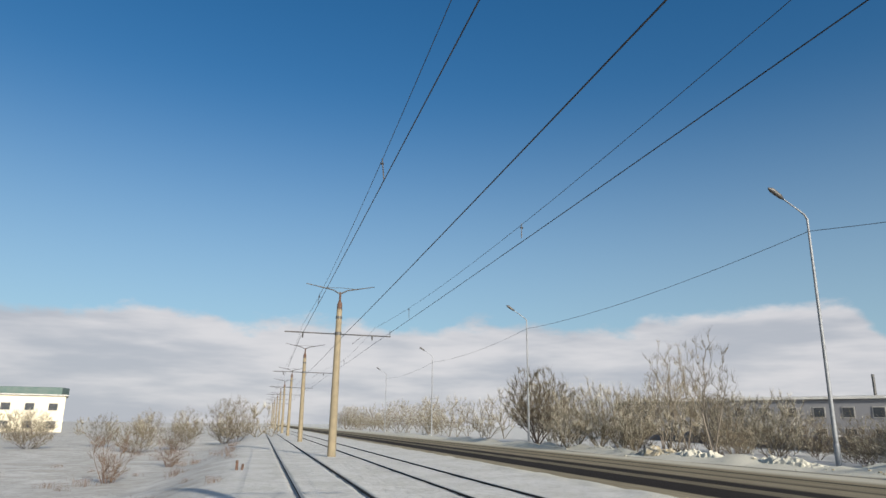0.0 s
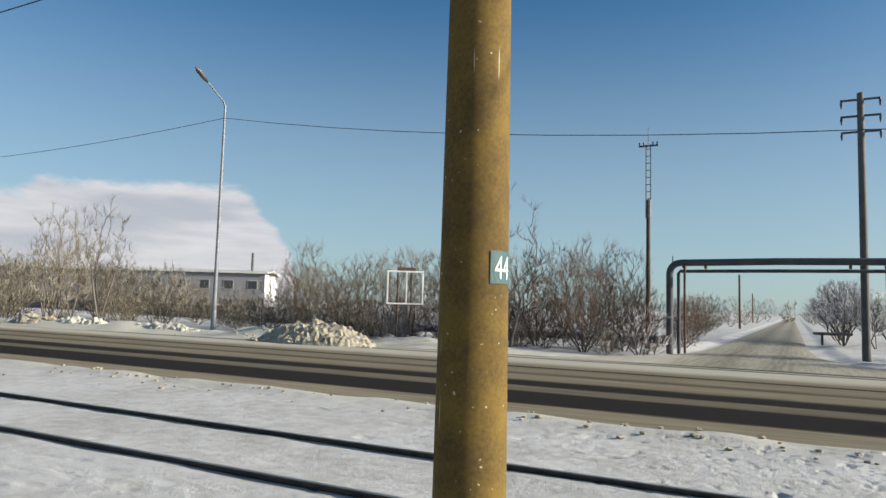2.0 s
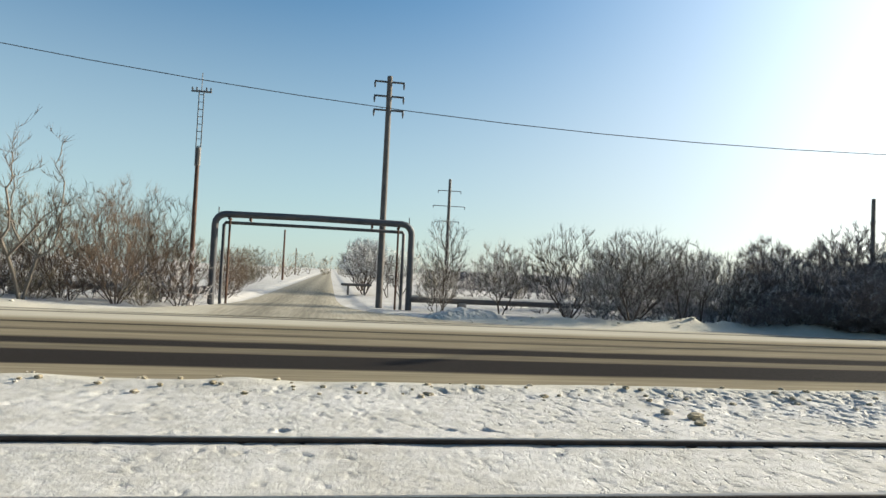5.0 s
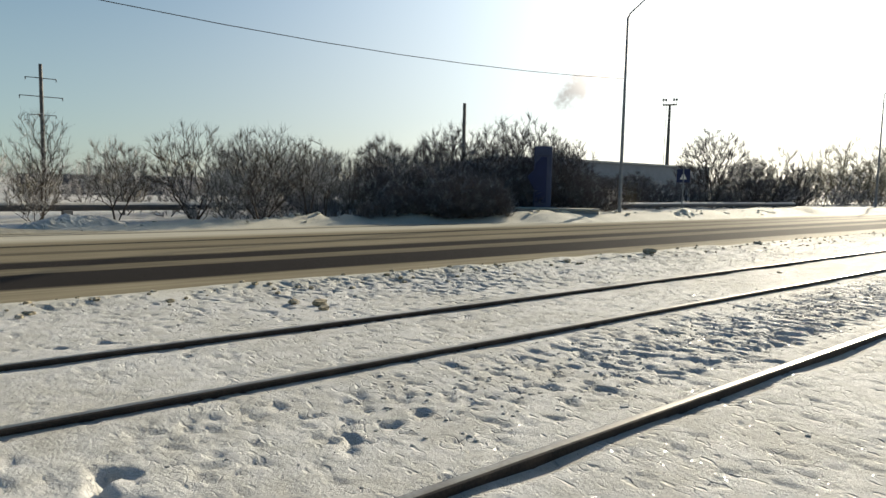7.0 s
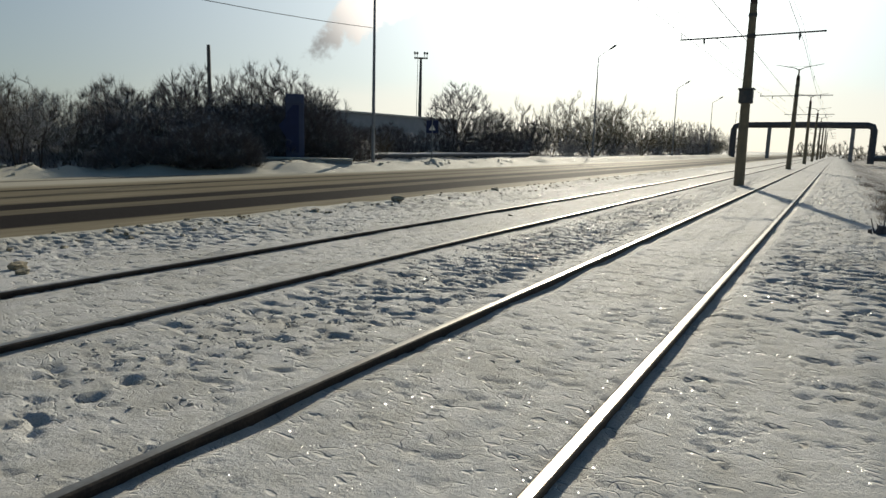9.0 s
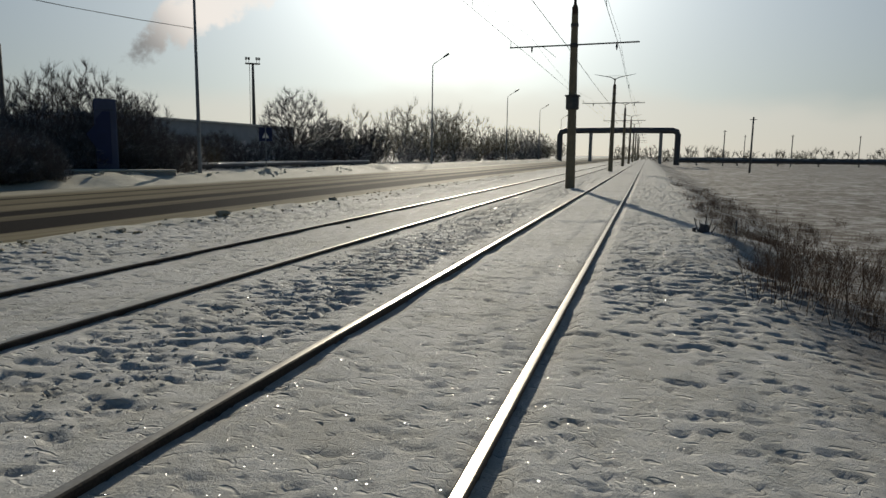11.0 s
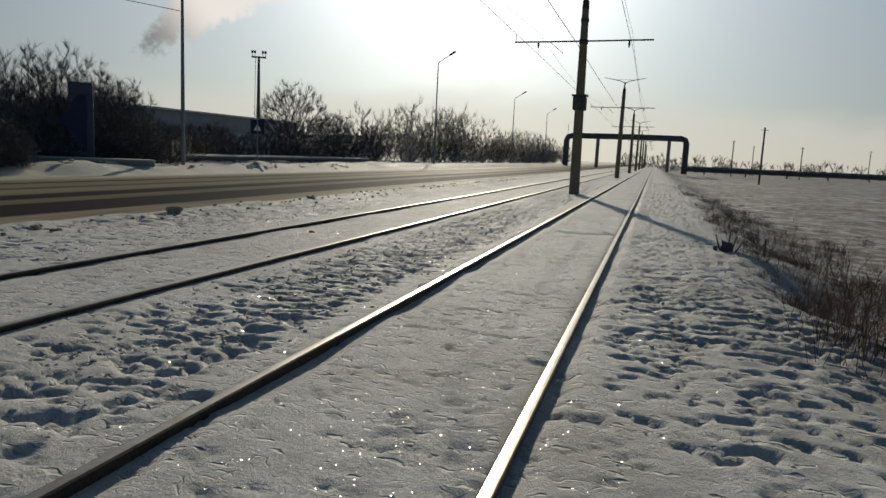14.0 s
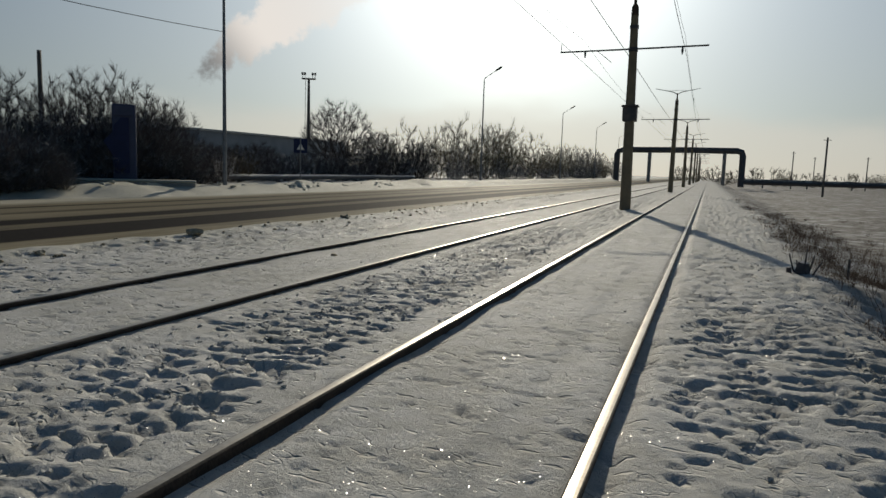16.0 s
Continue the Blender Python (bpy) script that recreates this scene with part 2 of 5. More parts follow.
def road_material(name, axis, stops, wander, shoulder, packed=((0.30, 0.262, 0.182), (0.15, 0.126, 0.085))):
    """Packed dirty snow with wheel tracks worn to the asphalt; stops: place across the road and bareness."""
    m = bpy.data.materials.new(name)
    m.use_nodes = True
    nt = m.node_tree
    b = nt.nodes["Principled BSDF"]
    co = nt.nodes.new("ShaderNodeNewGeometry").outputs["Position"]
    sep = nt.nodes.new("ShaderNodeSeparateXYZ")
    nt.links.new(co, sep.inputs[0])
    along = (0.05, 1.0, 1.0) if axis == 1 else (1.0, 0.05, 1.0)
    stretched = vec_node(nt, "MULTIPLY", co, along)
    n1, n2, n3 = noise_node(nt, stretched, 1.6, 5.0), noise_node(nt, stretched, 9.0, 4.0), noise_node(nt, co, 70.0, 3.0)
    across = math_node(nt, "ADD", sep.outputs[axis], math_node(nt, "MULTIPLY", math_node(nt, "SUBTRACT", n1, 0.5), wander))
    lo, hi = stops[0][0], stops[-1][0]
    cr = nt.nodes.new("ShaderNodeValToRGB")
    nt.links.new(math_node(nt, "DIVIDE", math_node(nt, "SUBTRACT", across, lo), hi - lo), cr.inputs[0])
    el = cr.color_ramp.elements
    for i, (p, v) in enumerate(stops):
        if i < 2:
            k = el[i]
            k.position = (p - lo) / (hi - lo)
        else:
            k = el.new((p - lo) / (hi - lo))
        k.color = (v, v, v, 1)
    bare = math_node(nt, "ADD", cr.outputs[0], math_node(nt, "MULTIPLY", math_node(nt, "SUBTRACT", n2, 0.5), 0.45), None, True)
    bare = math_node(nt, "MULTIPLY", bare, 1.35, None, True)
    snow = mix_col(nt, n2, *packed)
    snow = mix_col(nt, ramp01(nt, sep.outputs[axis], *shoulder), snow, (0.40, 0.375, 0.305))
    tar = mix_col(nt, n3, (0.014, 0.0125, 0.012), (0.036, 0.032, 0.029))
    nt.links.new(mix_col(nt, bare, snow, tar), b.inputs["Base Color"])
    nt.links.new(ramp01(nt, bare, 0.0, 1.0, 0.60, 0.70), b.inputs["Roughness"])
    b.inputs["Specular IOR Level"].default_value = 0.006
    bp = nt.nodes.new("ShaderNodeBump")
    bp.inputs["Strength"].default_value, bp.inputs["Distance"].default_value = 0.5, 0.012
    nt.links.new(math_node(nt, "ADD", n3, n2), bp.inputs["Height"])
    nt.links.new(bp.outputs[0], b.inputs["Normal"])
    return m


def frosted_material(name, bark, frost, amount):
    """Bark with hoarfrost lying on the upper sides and scattered along the twigs."""
    m = bpy.data.materials.new(name)
    m.use_nodes = True
    nt = m.node_tree
    b = nt.nodes["Principled BSDF"]
    geo = nt.nodes.new("ShaderNodeNewGeometry")
    sep = nt.nodes.new("ShaderNodeSeparateXYZ")
    nt.links.new(geo.outputs["Normal"], sep.inputs[0])
    n1 = noise_node(nt, geo.outputs["Position"], 1.7, 4.0)
    n2 = noise_node(nt, geo.outputs["Position"], 14.0, 3.0)
    f = math_node(nt, "ADD", math_node(nt, "MULTIPLY", sep.outputs[2], 0.28), math_node(nt, "MULTIPLY_ADD", n1, 0.7, math_node(nt, "MULTIPLY", n2, 0.5)))
    f = ramp01(nt, f, 0.95 - amount, 1.25 - amount)
    col = mix_col(nt, f, bark, frost)
    nt.links.new(col, b.inputs["Base Color"])
    b.inputs["Roughness"].default_value = 0.85
    b.inputs["Specular IOR Level"].default_value = 0.2
    return m


SNOW = snow_material("snow", False)
PILE = snow_material("ploughed_snow", True)
ROAD = road_material("road_surface", 0, [(9.2, 0.0), (10.15, 0.1), (10.4, 1.0), (11.6, 1.0), (11.8, 0.4), (12.4, 0.35), (12.6, 0.85), (13.2, 0.8), (13.6, 0.2), (14.4, 0.15), (14.7, 0.6), (15.2, 0.2), (16.1, 0.25), (16.35, 0.95), (16.55, 0.25), (17.4, 0.03), (19.2, 0.05), (19.5, 0.7), (19.8, 0.1), (20.2, 0.05), (20.45, 0.6), (20.7, 0.05), (21.5, 0.0)], 0.25, (16.9, 18.2))
LANE = road_material("side_road_surface", 1, [(-3.5, 0.0), (-0.4, 0.05), (0.5, 0.28), (1.2, 0.1), (2.0, 0.32), (2.8, 0.1), (4.2, 0.0)], 0.5, (2.9, 4.0), ((0.38, 0.355, 0.285), (0.27, 0.245, 0.19)))
YELLOW = material("yellowed_concrete", (0.165, 0.106, 0.024), 0.85, 0, (0.085, 0.056, 0.019), 3.0, 45.0, 0.1, 0.004, 0.2, (0.50, 0.45, 0.33))
BEIGE = material("beige_concrete", (0.22, 0.18, 0.115), 0.85, 0, (0.17, 0.14, 0.09), 2.5, 40.0, 0.1, 0.004)
RUST = material("rusty_steel", (0.12, 0.065, 0.043), 0.8, 0.2, (0.06, 0.04, 0.03), 5.0, 60.0)
DARK = material("dark_painted_steel", (0.05, 0.055, 0.06), 0.5, 0.3, (0.10, 0.09, 0.08), 4.0, 50.0)
WIRE = material("wire_copper", (0.03, 0.03, 0.035), 0.5, 0.5, (0.05, 0.045, 0.04))
ZINC = material("galvanised_steel", (0.24, 0.25, 0.26), 0.55, 0.25, (0.17, 0.175, 0.185), 8.0, 40.0, 0.1)
CONCRETE = material("weathered_concrete", (0.30, 0.29, 0.27), 0.85, 0, (0.20, 0.19, 0.18), 2.0, 30.0)
LAG = material("pipe_lagging", (0.055, 0.062, 0.072), 0.55, 0.2, (0.095, 0.09, 0.09), 1.5, 18.0)
POLEGREY = material("weathered_pole", (0.085, 0.08, 0.075), 0.8, 0, (0.13, 0.12, 0.11), 2.0, 30.0)
RAILTOP = material("worn_rail_head", (0.34, 0.30, 0.24), 0.34, 0.8, (0.22, 0.18, 0.14), 3.0, 40.0, 0.05)
RAILWEB = material("rusty_rail_side", (0.055, 0.042, 0.034), 0.8, 0.3, (0.02, 0.018, 0.017), 5.0, 50.0)
TEAL = material("teal_paint", (0.03, 0.085, 0.09), 0.6, 0, (0.05, 0.10, 0.10), 8.0, 60.0)
WHITE = material("white_paint", (0.78, 0.77, 0.73), 0.6, 0, (0.62, 0.60, 0.55), 6.0, 60.0)
BLUE = material("blue_sign_paint", (0.006, 0.012, 0.055), 0.6, 0, (0.008, 0.016, 0.07), 3.0)
GREYWALL = material("grey_sheet_wall", (0.22, 0.245, 0.27), 0.6, 0, (0.17, 0.19, 0.215), 0.5, 8.0)
BRICK = material("dull_render", (0.17, 0.17, 0.18), 0.85, 0, (0.17, 0.17, 0.18), 0.4, 6.0)
CREAM = material("cream_render", (0.62, 0.56, 0.42), 0.85, 0, (0.52, 0.47, 0.36), 0.4, 6.0)
GLASS = material("dark_window_glass", (0.03, 0.035, 0.04), 0.15, 0, (0.05, 0.05, 0.055), 1.0, 4.0, 0.0)
ROOF = material("green_roof_sheet", (0.06, 0.10, 0.09), 0.6, 0, (0.09, 0.12, 0.11), 1.0, 8.0)
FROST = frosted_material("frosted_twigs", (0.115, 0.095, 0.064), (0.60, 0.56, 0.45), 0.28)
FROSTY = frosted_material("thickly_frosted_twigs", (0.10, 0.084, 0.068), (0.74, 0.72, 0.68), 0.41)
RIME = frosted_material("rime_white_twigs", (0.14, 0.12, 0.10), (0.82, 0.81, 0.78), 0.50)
BROWN = frosted_material("brown_twigs", (0.105, 0.074, 0.052), (0.55, 0.50, 0.44), 0.20)
DUSKY = frosted_material("dark_twigs", (0.088, 0.08, 0.08), (0.52, 0.50, 0.49), 0.33)
BARK = frosted_material("grey_bark", (0.065, 0.052, 0.044), (0.45, 0.42, 0.39), 0.06)
BIRCH = frosted_material("pale_bark", (0.17, 0.145, 0.118), (0.60, 0.56, 0.50), 0.12)
WEED = frosted_material("dry_weed", (0.13, 0.085, 0.058), (0.40, 0.33, 0.27), 0.06)


# ---- mesh helpers ----
class Shape:
    def __init__(self):
        self.v, self.f = [], []

    def add(self, v, f):
        k = len(self.v)
        self.v += [tuple(p) for p in v]
        self.f += [tuple(i + k for i in q) for q in f]
        return self

    def box(self, cx, cy, cz, sx, sy, sz, bevel=0.0):
        """A box centred on the point, its long edges chamfered by bevel."""
        if bevel <= 0:
            v = [(cx + a * sx / 2, cy + b * sy / 2, cz + c * sz / 2) for c in (-1, 1) for a, b in ((-1, -1), (1, -1), (1, 1), (-1, 1))]
            return self.add(v, [(3, 2, 1, 0), (4, 5, 6, 7), (0, 1, 5, 4), (1, 2, 6, 5), (2, 3, 7, 6), (3, 0, 4, 7)])
        rings = []
        for z, inset in ((-sz / 2, bevel), (-sz / 2 + bevel, 0), (sz / 2 - bevel, 0), (sz / 2, bevel)):
            hx, hy = sx / 2 - inset, sy / 2 - inset
            c = bevel
            rings.append([(cx + x, cy + y, cz + z) for x, y in ((-hx + c, -hy), (hx - c, -hy), (hx, -hy + c), (hx, hy - c), (hx - c, hy), (-hx + c, hy), (-hx, hy - c), (-hx, -hy + c))])
        v = [p for r in rings for p in r]
        f = [tuple(range(7, -1, -1)), tuple(range(24, 32))]
        f += [(8 * r + i, 8 * r + (i + 1) % 8, 8 * r + 8 + (i + 1) % 8, 8 * r + 8 + i) for r in range(3) for i in range(8)]
        return self.add(v, f)

    def tube(self, pts, radii, sides=8, cap=True):
        pts = [Vector(p) for p in pts]
        if isinstance(radii, (int, float)):
            radii = [radii] * len(pts)
        v, f, up = [], [], None
        for i, p in enumerate(pts):
            d = (pts[min(i + 1, len(pts) - 1)] - pts[max(i - 1, 0)]).normalized()
            if up is None:
                up = d.orthogonal().normalized()
            up = (up - d * up.dot(d)).normalized()
            side = d.cross(up)
            v += [p + (up * math.cos(2 * math.pi * k / sides) + side * math.sin(2 * math.pi * k / sides)) * radii[i] for k in range(sides)]
        for i in range(len(pts) - 1):
            f += [(i * sides + k, i * sides + (k + 1) % sides, (i + 1) * sides + (k + 1) % sides, (i + 1) * sides + k) for k in range(sides)]
        if cap:
            f += [tuple(range(sides - 1, -1, -1)), tuple(range((len(pts) - 1) * sides, len(pts) * sides))]
        return self.add(v, f)

    def mesh(self, name, smooth=False):
        m = bpy.data.meshes.new(name)
        m.from_pydata(self.v, [], self.f)
        if smooth:
            m.polygons.foreach_set("use_smooth", [True] * len(m.polygons))
            m.set_sharp_from_angle(angle=radians(40))
        m.update()
        return m


def thing(name, x=0, y=0, z=0, rz=0, label="", category="", group="", kind=""):
    ob = new(name)
    ob.empty_display_size = 0.2
    ob.matrix_basis = pose(x, y, z, 0, 0, rz)
    return tagged(ob, label, category, group, kind)


def part(name, shape, mat, parent, label="", smooth=False):
    data = shape if isinstance(shape, bpy.types.Mesh) else shape.mesh(name, smooth)
    if not data.materials:
        data.materials.append(mat)
    ob = new(name, data)
    ob.parent = parent
    return tagged(ob, label) if label else ob


def solid(name, shape, mat, label, category, kind="", group="", smooth=False):
    data = shape if isinstance(shape, bpy.types.Mesh) else shape.mesh(name, smooth)
    data.materials.append(mat)
    return tagged(new(name, data), label, category, group, kind)


# ---- ground ----
RNG = np.random.default_rng(7)
RAILS = (1.0, 2.524, 4.618, 6.142)


def lattice(x, y, seed):
    """Smooth value noise from 0 to 1 on a unit lattice."""
    xi, yi = np.floor(x).astype(np.int64), np.floor(y).astype(np.int64)
    u, w = x - xi, y - yi
    u, w = u * u * (3 - 2 * u), w * w * (3 - 2 * w)

    def h(a, b):
        n = (a * 374761393 + b * 668265263 + seed * 144665) & 0x7FFFFFFF
        n = ((n ^ (n >> 13)) * 1274126177) & 0x7FFFFFFF
        return ((n ^ (n >> 16)) & 0xFFFF) / 65535.0

    return (h(xi, yi) * (1 - u) + h(xi + 1, yi) * u) * (1 - w) + (h(xi, yi + 1) * (1 - u) + h(xi + 1, yi + 1) * u) * w


def smooth(v, lo, hi):
    t = np.clip((v - lo) / (hi - lo), 0, 1)
    return t * t * (3 - 2 * t)


def terrain(x, y):
    """The lie of the land without its small relief: track bed, bank and field to the west, verges to the east."""
    z = np.full_like(x, -0.045)
    west = 1 - smooth(x, -4.5, -0.35)
    z = z - west * 0.75 * (0.75 + 0.5 * lattice(x * 0.12 + 9, y * 0.09, 3))
    z = z - 0.34 * np.exp(-((x + 1.75) / 0.7) ** 2 - ((y + 12.3) / 1.5) ** 2) - 0.25 * np.exp(-((x + 2.4) / 0.8) ** 2 - ((y + 19.0) / 2.0) ** 2)
    z = z + 0.22 * np.exp(-((x + 1.5) / 0.6) ** 2) * (lattice(x * 0.7, y * 0.42, 12) - 0.45) * smooth(-y, 6, 9)
    z = z + (1 - smooth(x, -30, -6)) * (0.3 * lattice(x * 0.05, y * 0.05, 4) - 0.1)
    far = 18.9 + 2.4 * smooth(y, -24, -13) - 1.2 * smooth(y, 18, 32)
    road = smooth(x, 9.3, 9.7) * (1 - smooth(x, far - 0.7, far - 0.1))
    z = z - 0.10 * road
    mouth = smooth(np.abs(y - 1.4), 6.5, 9.0)
    lump = lattice(x * 0.9, y * 0.55, 5) * 0.6 + lattice(x * 2.1, y * 1.6, 8) * 0.4
    berm = np.exp(-((x - far - 0.9) / 0.85) ** 2) * (0.10 + 0.55 * lump ** 2)
    z = z + berm * mouth
    z = z - 0.10 * smooth(x, 24.0, 30.0)
    z = z + 0.22 * smooth(-y, 12, 22) * smooth(x, far, far + 1.5) * (1 - smooth(x, 40, 60))
    flare = 5.6 * np.exp(-(np.maximum(x, 20.0) - 20.0) / 3.2)
    lane = (1 - smooth(np.abs(y - 1.4), 2.4 + flare, 3.2 + flare)) * smooth(x, 20.0, 20.8)
    z = z - 0.10 * lane
    z = z + 0.10 * np.exp(-((x - 9.0) / 0.35) ** 2) * lattice(x * 1.5, y * 1.2, 6)
    return z


def relief(x, y):
    """Small relief of the snow: drift ripples, trodden patches, the trough beside each rail."""
    n = lambda s, k, sx=1.0, sy=1.0: lattice(x * s * sx + k * 3.7, y * s * sy + k * 1.3, 10 + k) - 0.5
    near = (1 - smooth(np.abs(y + 5), 40, 90)) * smooth(x, -12, -6) * (1 - smooth(x, 9.2, 9.7))
    z = 0.018 * n(0.9, 1) + 0.006 * n(2.6, 2) + 0.004 * n(7.0, 3) + 0.003 * n(13.0, 4)
    # crusted, trodden strip between the tracks and beside the road
    strip = smooth(x, 2.75, 3.05) * (1 - smooth(x, 4.15, 4.45)) + smooth(x, 6.6, 7.3) * (1 - smooth(x, 8.8, 9.2)) + 0.75 * (1 - smooth(x, 0.55, 0.8)) * smooth(x, -3.0, -0.8)
    # scuffs and small broken edges in the crust, wider across the sun than along it
    wx, wy = x + 0.10 * n(3.0, 6), y + 0.08 * n(4.0, 7)
    f = 0.30 * lattice(wx * 4.6, wy * 10.5, 31) + 0.35 * lattice(wx * 9.0, wy * 19.0, 32) + 0.35 * lattice(x * 14.0, y * 18.0, 36)
    f = f + 0.10 * (((x * 7919.0 + y * 104729.0) * 12.9898) % 1.0 - 0.5)
    patch = smooth(lattice(x * 0.45, y * 0.30, 34), 0.15, 0.75)
    busy = strip * (0.26 + 0.74 * smooth(-y, 2.0, 8.0)) * (0.45 + 0.55 * patch)
    busy = busy * np.where(x < 0.8, smooth(-y, 4.0, 8.5), 1.0) * np.where(x > 6.5, 0.62, 1.0)
    calm = smooth(-y, 0.0, 5.0)
    cut = 0.305 + 0.040 * calm + 0.150 * busy
    z = z - (0.012 + 0.007 * calm + 0.030 * busy) * smooth(cut - f, 0.0, 0.045)
    z = z + 0.020 * busy * smooth(f, 0.56, 0.68)
    bed = smooth(x, 0.8, 1.0) * (1 - smooth(x, 6.1, 6.3)) * (1 - strip)
    z = z * (1 - 0.30 * bed)
    for r in RAILS:
        deep = 1.0 if r < 3 else 0.5
        z = z - 0.024 * deep * np.exp(-((x - r) / 0.06) ** 2) - 0.042 * deep * np.exp(-((x - r + 0.085) / 0.07) ** 2) * (0.6 + 0.8 * lattice(x * 0 + r, y * 1.7, 41))
        z = z + 0.02 * np.exp(-((x - r) / 0.35) ** 2)
    return z * near + 0.05 * (1 - near) * n(0.5, 5)


def steps_of(a, b, fine, lo, hi, grow=1.07, big=60.0, slow=None, until=0.0):
    """Lines from lo to hi: evenly fine between a and b, wider and wider outside, slowly so down to until."""
    mid = list(np.arange(a, b + fine / 2, fine))
    up, s = [], fine
    v = b
    while v < hi:
        s = min(s * (slow if slow and v < -0.6 * until else grow), big)
        v += s
        up.append(v)
    down, s, v = [], fine, a
    while v > lo:
        s = min(s * (slow if slow and v > until else grow), big)
        v -= s
        down.append(v)
    return np.array(down[::-1] + mid + up)


def build_ground():
    xs = steps_of(-1.5, 9.1, 0.034, -1800, 1800, 1.07, 120)
    ys = steps_of(-9.5, 0.6, 0.029, -1800, 1800, 1.034, 120, 1.014, -34.0)
    gx, gy = np.meshgrid(xs, ys)
    z = terrain(gx, gy) + relief(gx, gy)
    # footprints: pits with a pushed-up rim
    for k in range(1100):
        if k < 90:
            px, py = RNG.normal(3.55, 0.42), RNG.uniform(-30, 6)
        elif k < 170:
            px, py = RNG.normal(-0.3, 0.55), -5.4 - RNG.gamma(2.0, 3.2)
        elif k < 200:
            px, py = RNG.uniform(6.5, 9.0), RNG.uniform(-20, 6)
        else:
            px, py = RNG.uniform(-2.5, 9.0), -RNG.gamma(2.2, 3.6) + 3.0
        a = RNG.normal(0.25, 0.6)
        if k < 200:
            la, lb, dep = RNG.uniform(0.06, 0.14), RNG.uniform(0.035, 0.06), RNG.uniform(0.018, 0.05)
        else:
            la, lb, dep = RNG.uniform(0.025, 0.085), RNG.uniform(0.013, 0.026), RNG.uniform(0.008, 0.026)
        w0 = 0.36 if k < 200 else 0.2
        i0, i1 = np.searchsorted(xs, [px - w0, px + w0])
        j0, j1 = np.searchsorted(ys, [py - w0, py + w0])
        dx, dy = gx[j0:j1, i0:i1] - px, gy[j0:j1, i0:i1] - py
        u, w = dx * math.cos(a) + dy * math.sin(a), -dx * math.sin(a) + dy * math.cos(a)
        w = w + 0.5 * u * u / la * (1 if k % 2 else -1)
        q = ((u / la) ** 2 + (w / lb) ** 2) * (0.45 + 1.1 * lattice(gx[j0:j1, i0:i1] * 17, gy[j0:j1, i0:i1] * 17, 50 + k))
        z[j0:j1, i0:i1] += -dep * np.exp(-q ** 2) + dep * 0.12 * np.exp(-((np.sqrt(q) - 1.55) / 0.35) ** 2)
    ny, nx = gx.shape
    v = np.stack([gx, gy, z], -1).reshape(-1, 3)
    idx = np.arange(nx * ny).reshape(ny, nx)
    f = np.stack([idx[:-1, :-1], idx[:-1, 1:], idx[1:, 1:], idx[1:, :-1]], -1).reshape(-1, 4)
    m = bpy.data.meshes.new("ground")
    m.vertices.add(len(v))
    m.vertices.foreach_set("co", v.ravel())
    m.loops.add(f.size)
    m.loops.foreach_set("vertex_index", f.ravel())
    m.polygons.add(len(f))
    m.polygons.foreach_set("loop_start", np.arange(0, f.size, 4))
    m.update(calc_edges=True)
    m.polygons.foreach_set("use_smooth", np.ones(len(f), bool))
    m.materials.append(SNOW)
    tagged(new("ground", m), "trodden and wind-crusted snow beside the tram tracks", "snowy ground", "", "structure")


def height(x, y):
    return float(terrain(np.array([float(x)]), np.array([float(y)]))[0])


def sheet(name, outline, ys, mat, label):
    """A road surface as a cambered strip: outline(y) gives its edges."""
    s = Shape()
    k = 14
    for y in ys:
        a, b = outline(y)
        for i in range(k + 1):
            t = i / k
            s.v.append((a + (b - a) * t, y, -0.035 + 0.03 * (1 - (2 * t - 1) ** 2) - (0.05 if i in (0, k) else 0)))
    for j in range(len(ys) - 1):
        for i in range(k):
            q = j * (k + 1) + i
            s.f.append((q, q + 1, q + k + 2, q + k + 1))
    return solid(name, s, mat, label, "road", "structure", smooth=True)


def road_far(y):
    """The far edge of the carriageway, wider at the junction."""
    t = min(max((y + 24.0) / 11.0, 0.0), 1.0)
    n = min(max((y - 18.0) / 14.0, 0.0), 1.0)
    return 18.9 + 2.4 * t * t * (3 - 2 * t) - 1.2 * n + 0.2 * math.sin(y * 0.21) + 0.12 * math.sin(y * 0.8)


def build_roads():
    ys = list(steps_of(-40, 40, 1.0, -1500, 1500, 1.1, 60))
    sheet("road", lambda y: (9.25 + 0.12 * math.sin(y * 0.35) + 0.07 * math.sin(y * 1.1), road_far(y)), ys, ROAD, "asphalt road under dirty packed snow with dark wheel tracks")
    s = Shape()
    xs = [20.0, 21.4, 22.5, 24, 26, 28, 31, 35, 40, 50, 60, 75, 95, 130, 200, 400]
    k = 10
    for x in xs:
        flare = 5.2 * math.exp(-(x - 20.0) / 3.2)
        a, b = -0.5 - flare * 1.3 + (x - 20) * 0.004, 3.5 + flare - (x - 20) * 0.004
        for i in range(k + 1):
            t = i / k
            s.v.append((x, a + (b - a) * t, -0.030 - 0.1 * min(1.0, max(0.0, (x - 24) / 6)) + 0.03 * (1 - (2 * t - 1) ** 2) - (0.03 if i in (0, k) else 0)))
    for j in range(len(xs) - 1):
        for i in range(k):
            q = j * (k + 1) + i
            s.f.append((q, q + k + 1, q + k + 2, q + 1))
    solid("side_road", s, LANE, "snow-packed side road with brownish wheel tracks", "road", "structure", smooth=True)


build_ground()
build_roads()


